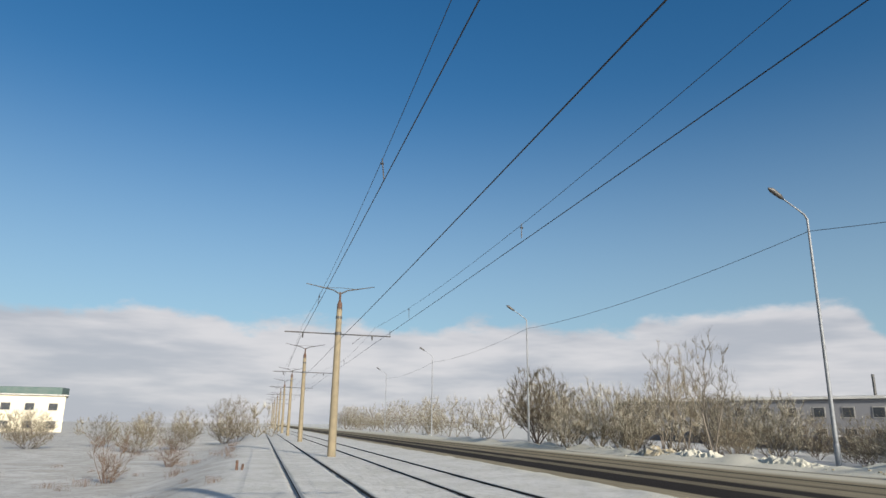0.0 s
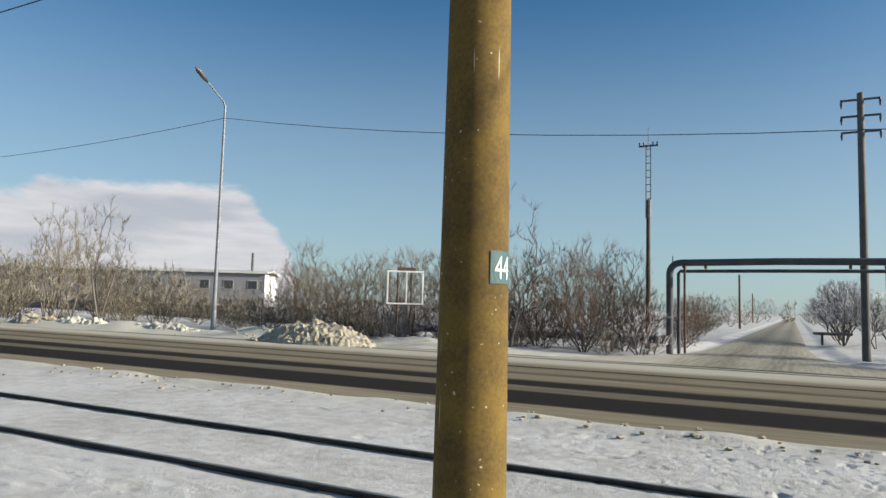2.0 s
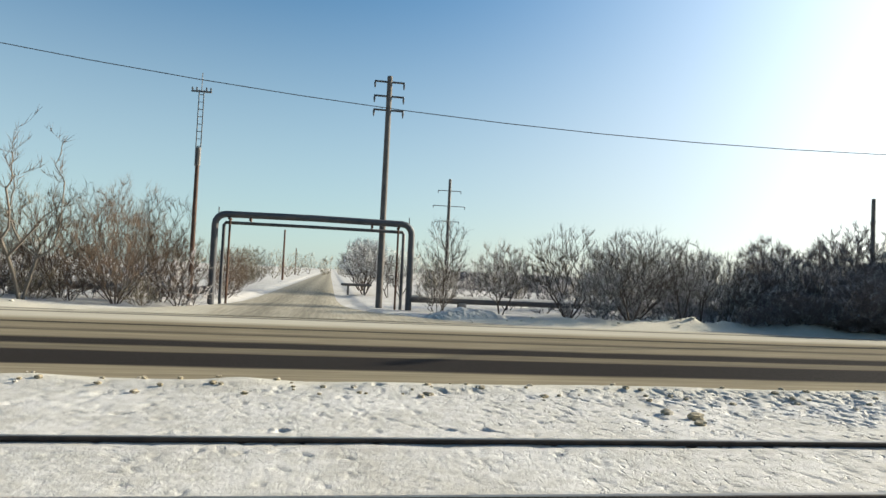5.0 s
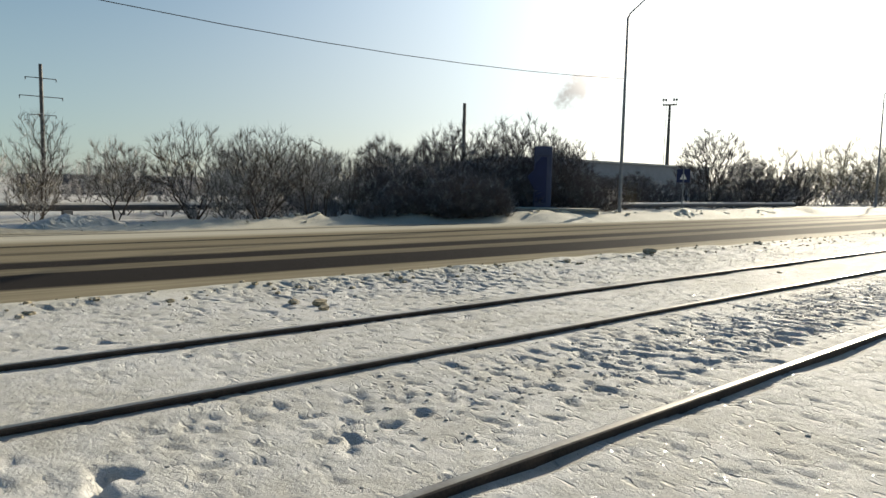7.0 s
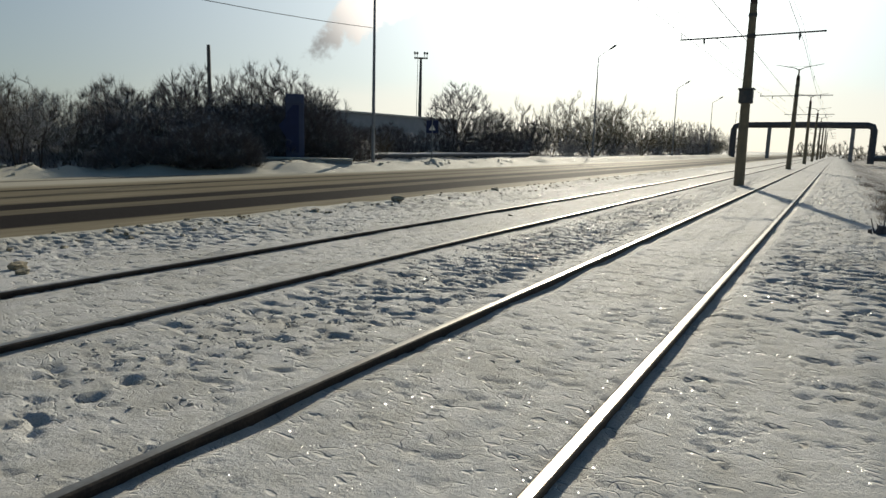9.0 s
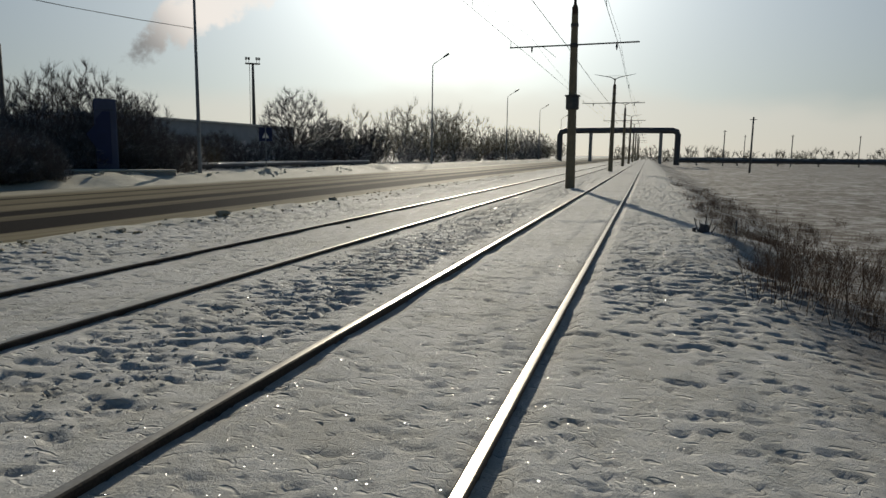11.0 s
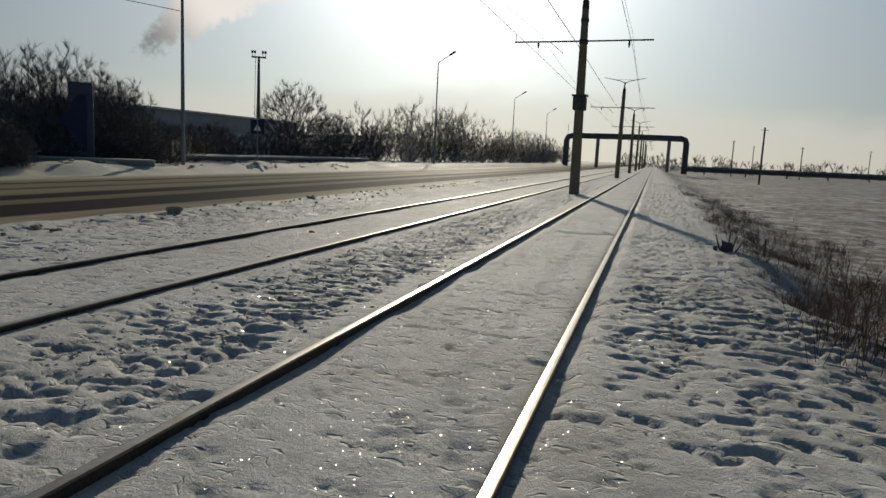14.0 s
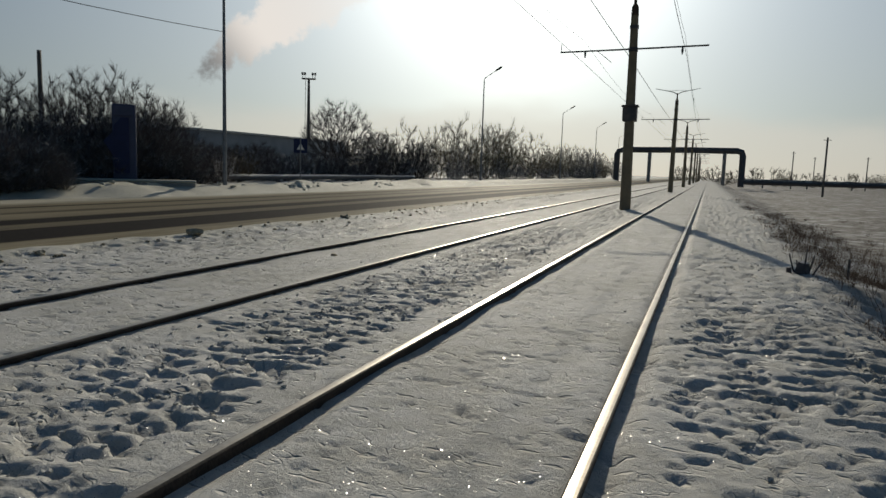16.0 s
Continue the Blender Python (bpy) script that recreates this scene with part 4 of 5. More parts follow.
pipeline([(28.35, -3.45, 0.35), (28.9, -8.0, 0.33), (29.0, -13.0, 0.32), (27.2, -18.0, 0.36), (24.6, -25.0, 0.42), (24.0, -32.0, 0.46), (24.8, -45.0, 0.46), (26.0, -62.0, 0.4)], 0.16, "low dark heating pipe on blocks, snow along its top", True)
pipeline([(28.35, 4.5, 0.35), (28.9, 9.0, 0.33), (29.2, 15.0, 0.33), (29.6, 24.0, 0.33)], 0.17, "low dark heating pipe on blocks behind the bushes", False)
build_table()
build_sign_frame()
build_pylon()
build_crossing_sign()
build_flood_mast()
build_fence()
build_long_fence()
house("warehouse", (57.4, -69.7), (56.5, -103.0), 26, 5.3, -0.4, GREYWALL, SNOW, 0, 0, "long grey sheet-metal warehouse with a snowy roof", 1, pitch=0.7)
house("works_building", (48.5, 88.0), (66.7, 60.6), 12, 5.3, -0.4, BRICK, SNOW, 2, 11, "long grey works building with two rows of windows", 1, (1.3, 1.25), 0.4, WHITE)
house("cream_building", (-62.0, 139.0), (-36.0, 145.6), 14, 7.3, -1.3, CREAM, SNOW, 2, 7, "cream rendered building beyond the snowy field", 1, (1.6, 1.4), 0.0)
solid("roof_block", Shape().box(-48.0, 149.0, 6.9, 22.0, 5.0, 1.5, 0.05), ROOF, "dark green sheet block on the cream building's roof", "roof block")
solid("chimney_pipe", Shape().tube([(68.5, 64.5, 4.5), (68.5, 64.5, 7.8)], 0.16, 8), DARK, "thin dark chimney pipe on the works roof", "chimney")


# ---- the second gantry and poles to the south ----
def build_south_gantry():
    g = thing("pipe_gantry", 0, -154, 0, label="large lagged pipe carried over tracks and road in a square portal", category="pipe gantry")
    pts = [(19.2, 0, -0.5), (19.2, 0, 5.6), (18.9, 0, 6.3), (18.0, 0, 6.62), (6, 0, 6.75), (-4.4, 0, 6.75), (-5.2, 0, 6.5), (-5.5, 0, 5.8), (-5.5, 0, -0.5)]
    part("main_pipe", Shape().tube(pts, 0.62, 12), LAG, g, smooth=True)
    for x in (-2.1, 12.5):
        part("support", Shape().box(x, 0, 2.9, 0.7, 0.7, 6.6, 0.05), CONCRETE, g)


build_south_gantry()
pipeline([(-5.5, -154, 0.6), (-30, -160, 0.7), (-70, -170, 0.9), (-140, -180, 1.0)], 0.55, "large dark pipe running low across the field", True)
for x, y, h in ((-13.2, -103.5, 7.6), (-17.0, -178.0, 8.5), (-34.0, -190.0, 8.0), (-50.0, -170.0, 7.5), (-28.0, -230.0, 9.0), (-62.0, -240.0, 9.0), (-8.0, -235.0, 9.0)):
    build_plain_pole(x, y, h, 0.14, "dark wooden pole standing in the snowy field", 0.45, DARK)


# ---- heaps and clods ----
def heap(name, x, y, z, lx, ly, h, rz, mat, label, seed, rough=0.5):
    s = Shape()
    n, m = 30, 44
    for j in range(m + 1):
        for i in range(n + 1):
            u, w = 2 * i / n - 1, 2 * j / m - 1
            q = max(0.0, 1 - math.hypot(u, w) ** 1.7)
            a = noise.fractal(Vector((u * lx * 1.1 + seed, w * ly * 1.1, seed)), 1.0, 2.0, 5)
            b = abs(noise.noise(Vector((u * lx * 4.4, w * ly * 4.4, seed + 5))))
            top = h * (q ** 0.8) * (1 + rough * a * 0.7) + rough * 0.40 * b * min(1, q * 4) * (h + 0.2)
            s.v.append((u * lx, w * ly, top - 0.12))
    for j in range(m):
        for i in range(n):
            k = j * (n + 1) + i
            s.f.append((k, k + 1, k + n + 2, k + n + 1))
    ob = solid(name, s, mat, label, "snow heap", smooth=False)
    ob.matrix_basis = pose(x, y, z, 0, 0, rz)
    return ob


heap("snow_mound", 20.3, 15.9, 0.0, 1.5, 2.9, 0.80, -8, PILE, "heap of dirty yellowish ploughed snow beside the road", 3.0, 0.5)
heap("snow_mound", 21.0, 34.0, 0.0, 1.0, 2.0, 0.55, 0, PILE, "small heap of ploughed snow at the roadside", 8.0, 0.6)
heap("snow_mound", 23.6, -5.0, -0.04, 0.9, 1.9, 0.42, 20, SNOW, "low mound of snow at the mouth of the side road", 12.0, 0.4)
heap("snow_mound", 20.8, -24.6, 0.0, 0.9, 3.0, 0.42, -8, SNOW, "long low snow bank below the pylon", 17.0, 0.5)
heap("snow_mound", 22.2, -11.5, 0.0, 0.8, 1.8, 0.3, 5, SNOW, "low snow bank under the frosted bushes", 21.0, 0.5)


for k in range(9):
    y = -24.5 - k * 4.4
    heap("snow_bank", road_far(y) + 0.95, y, 0.02, 0.75, 2.7, 0.20 + 0.14 * ((k * 7) % 5) / 4, (k * 31) % 9 - 4, SNOW, "rough ploughed snow bank along the far verge", 30.0 + k * 3.3, 0.9)
for k in range(5):
    y = 20.0 + k * 5.2
    heap("snow_bank", road_far(y) + 1.0, y, 0.0, 0.7, 2.6, 0.26 + 0.1 * (k % 3), (k * 31) % 9 - 4, SNOW, "rough ploughed snow bank along the far verge", 70.0 + k * 3.3, 0.9)


def lump_mesh(seed, fine=2):
    bm = bmesh.new()
    bmesh.ops.create_icosphere(bm, subdivisions=fine, radius=1.0)
    for v in bm.verts:
        v.co *= 0.75 + 0.5 * noise.noise(v.co * 1.6 + Vector((seed, 0, 0)))
        v.co.z *= 0.6
    m = bpy.data.meshes.new("clod")
    bm.to_mesh(m)
    bm.free()
    return m


def clods(name, spots, mat, label, fine=2):
    """Many small clods of hard snow, joined."""
    base = [lump_mesh(i * 3.1, fine) for i in range(4)]
    packs = [([v.co.copy() for v in m.vertices], [tuple(p.vertices) for p in m.polygons]) for m in base]
    s = Shape()
    for i, (x, y, z, r) in enumerate(spots):
        vs, fs = packs[i % 4]
        a = random.uniform(0, 6.28)
        c, d = math.cos(a), math.sin(a)
        s.add([(x + (v.x * c - v.y * d) * r, y + (v.x * d + v.y * c) * r * 1.2, z + v.z * r) for v in vs], fs)
    return solid(name, s, mat, label, "snow clods", "stuff")


random.seed(5)
spots = []
for i in range(330):
    x, y = random.gauss(8.75, 0.35), random.uniform(-45, 14)
    spots.append((x, y, height(x, y) + 0.015, random.uniform(0.015, 0.055)))
clods("snow_clods", spots, PILE, "grey clods of frozen snow along the road edge")
spots = []
for i in range(170):
    y = random.uniform(-45, 60)
    if abs(y - 1.5) < 4.5:
        continue
    x = road_far(y) + random.gauss(0.9, 0.6)
    spots.append((x, y, height(x, y) + 0.03, random.choice((0.03, 0.05, 0.07, 0.11))))
clods("roadside_clods", spots, SNOW, "lumps of ploughed snow along the far verge")
spots = [(20.3 + random.gauss(-0.3, 0.9), 15.9 + random.gauss(0, 1.6), random.uniform(0.02, 0.35), random.uniform(0.03, 0.09)) for i in range(90)]
clods("heap_clods", spots, PILE, "frozen lumps in the ploughed heap")
spots = []
for i in range(2600):
    y = -random.gammavariate(2.6, 4.6) - 1.0
    if i % 5 < 3:
        x = random.gauss(3.58, 0.42)
    elif i % 5 == 3:
        x = random.gauss(-0.35, 0.65)
        y -= 4.0
    else:
        x = random.uniform(6.5, 9.0)
    if y < -48 or min(abs(x - r) for r in RAILS) < 0.12:
        continue
    z = height(x, y) + float(relief(np.array([x]), np.array([y]))[0])
    spots.append((x, y, z + 0.004, random.uniform(0.008, 0.027)))
clods("crust_crumbs", spots, SNOW, "small broken bits of snow crust between the tracks", 1)
for x, y, r in ((8.88, -13.7, 0.17), (7.3, -4.32, 0.10), (7.0, -4.2, 0.07), (7.55, -4.1, 0.08), (8.7, -10.6, 0.09), (8.9, -19.0, 0.12), (5.62, -12.9, 0.05)):
    c = solid("snow_clod", lump_mesh(x + y), PILE, "single dark clod of frozen snow lying loose", "snow clod", group="loose clods")
    c.matrix_basis = pose(x, y, height(x, y) + r * 0.3, 0, 0, x * 50) @ Matrix.Diagonal((r, r * 1.25, r, 1))


# ---- trees and bushes ----
def grow(seed, stems, h, spread, lean, limbs, twigs, fine, r0, thick=0.0052, droop=0.0):
    """Branch by branch: returns the wood (thick parts) and the crown (twigs) as shapes."""
    rnd = random.Random(seed)
    wood, crown = Shape(), Shape()

    def path(p, d, length, n, bend, rise):
        pts = [Vector(p)]
        d = Vector(d).normalized()
        for i in range(n):
            d = (d + Vector((rnd.gauss(0, bend), rnd.gauss(0, bend), rnd.gauss(0, bend) + rise))).normalized()
            pts.append(pts[-1] + d * length / n)
        return pts

    def child(pts, t, angle):
        k = min(int(t * (len(pts) - 1)), len(pts) - 2)
        f = t * (len(pts) - 1) - k
        p = pts[k].lerp(pts[k + 1], f)
        d = (pts[k + 1] - pts[k]).normalized()
        o = d.orthogonal().normalized()
        o.rotate(Matrix.Rotation(rnd.uniform(0, 6.283), 3, d))
        return p, d * math.cos(angle) + o * math.sin(angle)

    def spike(pts, r):
        v, n = [], len(pts)
        for i, p in enumerate(pts[:-1]):
            d = (pts[i + 1] - p).normalized()
            o = d.orthogonal().normalized()
            q = d.cross(o)
            rr = r * (1 - 0.55 * i / n)
            v += [p + o * rr, p - o * rr * 0.5 + q * rr * 0.87, p - o * rr * 0.5 - q * rr * 0.87]
        v.append(pts[-1])
        f = [(3 * i + k, 3 * i + (k + 1) % 3, 3 * i + 3 + (k + 1) % 3, 3 * i + 3 + k) for i in range(n - 2) for k in range(3)]
        e = 3 * (n - 2)
        f += [(e, e + 1, e + 3), (e + 1, e + 2, e + 3), (e + 2, e, e + 3)]
        crown.add(v, f)

    for s in range(stems):
        a = 6.283 * s / stems + rnd.uniform(-0.5, 0.5)
        off = 0.0 if stems == 1 else rnd.uniform(0.05, 0.3) * spread
        tilt = lean * rnd.uniform(0.4, 1.2)
        hh = h * rnd.uniform(0.78, 1.0)
        d = Vector((math.cos(a) * tilt, math.sin(a) * tilt, 1))
        trunk = path((math.cos(a) * off * 0.4, math.sin(a) * off * 0.4, -0.25), d, hh * (0.85 if stems > 1 else 0.9), 8, 0.07, 0.02)
        rs = r0 * rnd.uniform(0.7, 1.1)
        wood.tube(trunk, [rs * (1.25 if i == 0 else 1 - 0.85 * i / 8) for i in range(9)], 6 if r0 > 0.06 else 4 if r0 > 0.03 else 3, False)
        for l in range(limbs):
            t = rnd.uniform(0.16 if stems > 1 else 0.25, 0.98)
            p, d1 = child(trunk, t, rnd.uniform(0.5, 1.05))
            ll = spread * rnd.uniform(0.55, 1.0) * (1.1 - 0.55 * t)
            limb = path(p, d1, ll, 4, 0.18, 0.10 - droop)
            rl = rs * (1 - 0.8 * t) * 0.42 + 0.005
            wood.tube(limb, [rl * (1 - 0.75 * i / 4) for i in range(5)], 3, False)
            for k in range(twigs):
                p2, d2 = child(limb, rnd.uniform(0.15, 1.0), rnd.uniform(0.4, 1.0))
                tw = path(p2, d2, ll * rnd.uniform(0.3, 0.6), 2, 0.24, 0.10 - droop)
                spike(tw, thick * 1.2 + rl * 0.12)
                for q in range(fine):
                    p3, d3 = child(tw, rnd.uniform(0.1, 1.0), rnd.uniform(0.35, 0.95))
                    spike(path(p3, d3, ll * rnd.uniform(0.14, 0.36), 1, 0.22, 0.06 - droop), thick)
    return wood, crown


def build_tree(name, seed, spec, bark, twig, label, category):
    t = thing(name, label=label, category=category)
    wood, crown = grow(seed, *spec)
    part("trunk", wood, bark, t, smooth=True)
    part("crown", crown, twig, t, "frosted bare twigs")
    return t


def plant(proto, x, y, size, turn, sx=1.0):
    m = pose(x, y, height(x, y) - 0.03, 0, 0, turn)
    if isinstance(proto, str):
        SCRUB[proto].append((x, y, height(x, y) - 0.03, size, radians(turn)))
        return None
    if proto.get("used"):
        ob = copy_thing(proto, m)
    else:
        proto["used"] = 1
        ob = proto
        ob.matrix_basis = m
    ob.scale = (size * sx, size * sx, size)
    return ob


def grow_dome(seed, stems, h, rad, base, tips, twigs, r0, thick, tl=0.4, lean=0.35):
    """A rounded crown: limbs reach for points spread through a lumpy dome; each carries a fan of twigs."""
    rnd = random.Random(seed)
    wood, crown = Shape(), Shape()
    tips, twigs, thick, tl = int(tips * 2.8), max(4, int(twigs * 0.55)), thick * 0.8, tl * 0.8
    room = stems * 5 + tips * 2
    at, reach_of, parent, weight, k = np.zeros((room, 3)), np.zeros(room), [], np.zeros(room), 0
    for s in range(stems):
        a = 6.283 * (s + rnd.uniform(-0.3, 0.3)) / stems
        reach = (lean + 0.12) * rad * rnd.uniform(0.5, 1.3)
        rise = (base + 0.18 * (h - base)) * rnd.uniform(0.8, 1.2)
        for i in range(5):
            f = i / 4
            d = reach * f ** 1.15
            at[k] = (math.cos(a) * d + rnd.gauss(0, 0.03) * f, math.sin(a) * d + rnd.gauss(0, 0.03) * f, -0.2 + (rise + 0.2) * f)
            parent.append(k - 1 if i else -1)
            reach_of[k] = reach_of[k - 1] + np.linalg.norm(at[k] - at[k - 1]) if i else 0.0
            k += 1
    zc = base + 0.40 * (h - base)
    goals = []
    for i in range(tips):
        d = Vector((rnd.gauss(0, 1), rnd.gauss(0, 1), rnd.gauss(0, 1))).normalized()
        r = rnd.random() ** 0.33 * (0.96 + 0.26 * noise.noise(d * 1.7 + Vector((seed * 0.37, 0, 0))))
        goals.append((d.x * r * rad, d.y * r * rad, zc + d.z * r * ((h - zc) if d.z > 0 else (zc - base))))
    goals.sort(key=lambda g: g[0] ** 2 + g[1] ** 2 + (g[2] - base) ** 2)
    for g in goals:
        q = np.array(g)
        away = np.linalg.norm(at[:k] - q, axis=1)
        j = int(np.argmin(away + 0.55 * reach_of[:k] + 0.7 * np.maximum(0, at[:k, 2] - q[2]) + 1.2 * np.maximum(0, 0.55 * base - at[:k, 2])))
        mid = at[j] * 0.5 + q * 0.5 + np.array([rnd.gauss(0, 0.05), rnd.gauss(0, 0.05), rnd.gauss(-0.05, 0.04)]) * (away[j] + 0.1)
        at[k], at[k + 1] = mid, q
        reach_of[k], reach_of[k + 1] = reach_of[j] + away[j] / 2, reach_of[j] + away[j]
        parent += [j, k]
        k += 2
    for i in range(k - 1, -1, -1):
        if weight[i] == 0:
            weight[i] = 1
        if parent[i] >= 0:
            weight[parent[i]] += weight[i]
    slim = thick * 0.95
    power = math.log(r0 / slim) / math.log(max(2.0, 2.0 * tips / stems))
    radius = [slim * w ** power * (0.45 if w < 2 else 1.0) for w in weight]
    for i in range(k):
        j = parent[i]
        if j < 0:
            continue
        wood.tube([at[j], at[i]], [min(radius[j], radius[i] * 1.25), radius[i]], 6 if radius[i] > 0.05 else 4 if radius[i] > 0.02 else 3, False)
        if i < stems * 5:
            continue
        p, d = Vector(at[j]), Vector(at[i]) - Vector(at[j])
        u = d.normalized()
        for t in range(twigs if weight[i] < 2 else 1 + twigs // 3):
            b0 = p + d * rnd.uniform(0.1, 1.0)
            out = Vector((b0.x, b0.y, (b0.z - base) * 0.9 + 0.25 * h)).normalized()
            w = (u * 0.45 + out * 0.6 + Vector((rnd.gauss(0, 0.42), rnd.gauss(0, 0.42), rnd.gauss(0.08, 0.36)))).normalized()
            e = b0 + w * tl * rnd.uniform(0.4, 1.6)
            o = w.orthogonal().normalized() * thick
            q = w.cross(o)
            crown.add([b0 + o, b0 - o * 0.5 + q * 0.87, b0 - o * 0.5 - q * 0.87, e], [(0, 1, 3), (1, 2, 3), (2, 0, 3)])
    return wood, crown


def dome_tree(name, seed, spec, bark, twig, label, category):
    t = thing(name, label=label, category=category)
    wood, crown = grow_dome(seed, *spec)
    part("trunk", wood, bark, t, smooth=True)
    part("crown", crown, twig, t, "frosted bare twigs")
    return t


# spec: stems, height, radius, foot of the crown, limbs, twigs, stem radius, twig radius, twig length, lean
brown_a = dome_tree("bush", 11, (7, 4.3, 2.0, 0.5, 150, 8, 0.05, 0.0065, 0.42, 0.55), BARK, BROWN, "brown leafless bush with spreading limbs by the road", "bush")
brown_b = dome_tree("bush", 15, (9, 4.0, 1.7, 0.15, 170, 8, 0.035, 0.006, 0.40, 0.5), BARK, BROWN, "close brown leafless bush with frosted tips", "bush")
brown_c = dome_tree("bush", 17, (5, 4.6, 1.5, 0.6, 110, 8, 0.045, 0.0065, 0.45, 0.6), BARK, BROWN, "open brown leafless bush with long upright shoots", "bush")
hoar_a = dome_tree("bush", 12, (7, 4.2, 2.2, 0.2, 170, 9, 0.045, 0.0075, 0.42, 0.5), BARK, FROST, "leafless bush under hoarfrost by the road", "bush")
hoar_b = dome_tree("bush", 19, (8, 2.2, 1.5, 0.05, 120, 9, 0.025, 0.007, 0.34, 0.6), BARK, FROST, "low spreading bush under hoarfrost", "bush")
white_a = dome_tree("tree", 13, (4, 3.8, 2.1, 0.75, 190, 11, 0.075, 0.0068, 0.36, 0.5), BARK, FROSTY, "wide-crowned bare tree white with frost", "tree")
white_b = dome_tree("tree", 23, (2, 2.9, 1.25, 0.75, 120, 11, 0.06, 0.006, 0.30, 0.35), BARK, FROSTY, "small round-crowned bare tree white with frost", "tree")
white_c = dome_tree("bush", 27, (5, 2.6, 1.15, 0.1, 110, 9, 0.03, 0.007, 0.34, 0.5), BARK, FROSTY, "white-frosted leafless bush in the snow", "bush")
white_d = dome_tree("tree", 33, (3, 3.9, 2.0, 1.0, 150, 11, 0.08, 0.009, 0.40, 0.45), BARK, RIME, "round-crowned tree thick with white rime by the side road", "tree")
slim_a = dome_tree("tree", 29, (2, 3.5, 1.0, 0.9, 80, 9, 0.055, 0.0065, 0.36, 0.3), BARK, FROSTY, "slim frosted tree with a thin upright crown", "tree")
dusk_a = dome_tree("tree", 21, (5, 5.5, 2.9, 0.5, 260, 13, 0.11, 0.0095, 0.48, 0.5), BARK, DUSKY, "dense round-crowned dark thicket tree", "tree")
dusk_b = dome_tree("bush", 14, (8, 3.6, 2.1, 0.05, 200, 13, 0.05, 0.0105, 0.46, 0.55), BARK, DUSKY, "close-grown dark thicket reaching down to the snow", "bush")
dusk_c = dome_tree("bush", 37, (9, 2.0, 1.6, 0.0, 130, 12, 0.03, 0.0105, 0.40, 0.6), BARK, DUSKY, "low dark thicket reaching down to the snow", "bush")
lone = dome_tree("tree", 43, (3, 6.6, 3.1, 1.3, 250, 12, 0.13, 0.012, 0.55, 0.45), BARK, DUSKY, "round-crowned bare tree with frosted dark branches", "tree")
tall = dome_tree("tree", 47, (4, 7.3, 3.3, 1.0, 240, 12, 0.13, 0.013, 0.6, 0.45), BARK, FROST, "tall rounded tree with hoarfrost on bare twigs", "tree")
poplar = dome_tree("tree", 31, (3, 7.9, 1.9, 1.9, 60, 9, 0.12, 0.011, 0.6, 0.35), BIRCH, FROST, "slim pale-stemmed bare tree with few side branches", "tree")
birch = dome_tree("tree", 41, (2, 6.2, 1.7, 1.4, 26, 7, 0.15, 0.0105, 0.5, 0.6), BIRCH, BROWN, "pale-barked forked bare tree with open branches", "tree")
thin = build_tree("shrub", 51, (12, 2.4, 0.8, 0.5, 6, 4, 3, 0.02), WEED, BROWN, "fan of dry brown shoots standing in the snow", "shrub")
SCRUB = {"frosted": [], "dark": [], "crowned": [], "remote": [], "low": []}
far_a, far_b, far_c, far_d, low = SCRUB

T = random.Random(9)


def grove(rows):
    for x, y, p, s in rows:
        plant(p, x, y, s, T.uniform(0, 360))


# thickets north of the side road
grove(((23.9, 9.6, birch, 1.0), (24.4, 6.9, brown_a, 0.98), (24.8, 5.0, brown_b, 0.62), (26.4, 5.9, brown_c, 0.9), (27.4, 7.6, brown_b, 1.0), (24.6, 8.4, brown_b, 0.6), (25.2, 11.0, brown_b, 0.8), (23.9, 11.9, brown_c, 0.62), (27.0, 9.6, brown_a, 1.0), (26.3, 12.8, hoar_a, 0.9), (25.2, 14.6, brown_c, 0.9), (26.6, 15.8, hoar_a, 0.95), (24.6, 17.4, brown_b, 0.78), (25.3, 19.2, hoar_a, 0.8), (27.8, 18.2, brown_a, 1.0), (27.2, 21.4, hoar_a, 0.9), (30.0, 8.6, brown_b, 1.1), (31.0, 12.0, hoar_a, 1.1), (30.5, 16.0, hoar_a, 1.1), (30.0, 20.5, hoar_a, 1.0), (24.2, 21.6, hoar_b, 0.9), (24.0, 15.9, hoar_b, 0.7), (24.0, 6.0, hoar_b, 0.45), (25.0, 9.6, hoar_b, 0.6)))
# behind the pipes, along the side road
grove(((33.2, 4.6, brown_b, 0.62), (35.5, 5.0, brown_b, 0.6), (38.5, 5.2, brown_a, 0.6), (43.0, 5.6, hoar_a, 0.62), (49.0, 6.0, hoar_a, 0.7), (57.0, 6.4, hoar_a, 0.75), (66.0, 6.8, hoar_a, 0.8), (34.5, 8.5, brown_a, 0.95), (46.0, 8.8, hoar_a, 0.8)))
grove(((44.5, -2.3, white_d, 0.95), (47.5, -2.6, white_d, 1.0), (51.5, -2.4, white_d, 0.95), (41.0, -3.6, white_b, 0.95), (57.0, -2.8, white_d, 1.0), (64.0, -3.2, white_d, 1.05), (75.0, -3.8, white_d, 1.1), (43.5, -4.6, white_d, 0.8)))
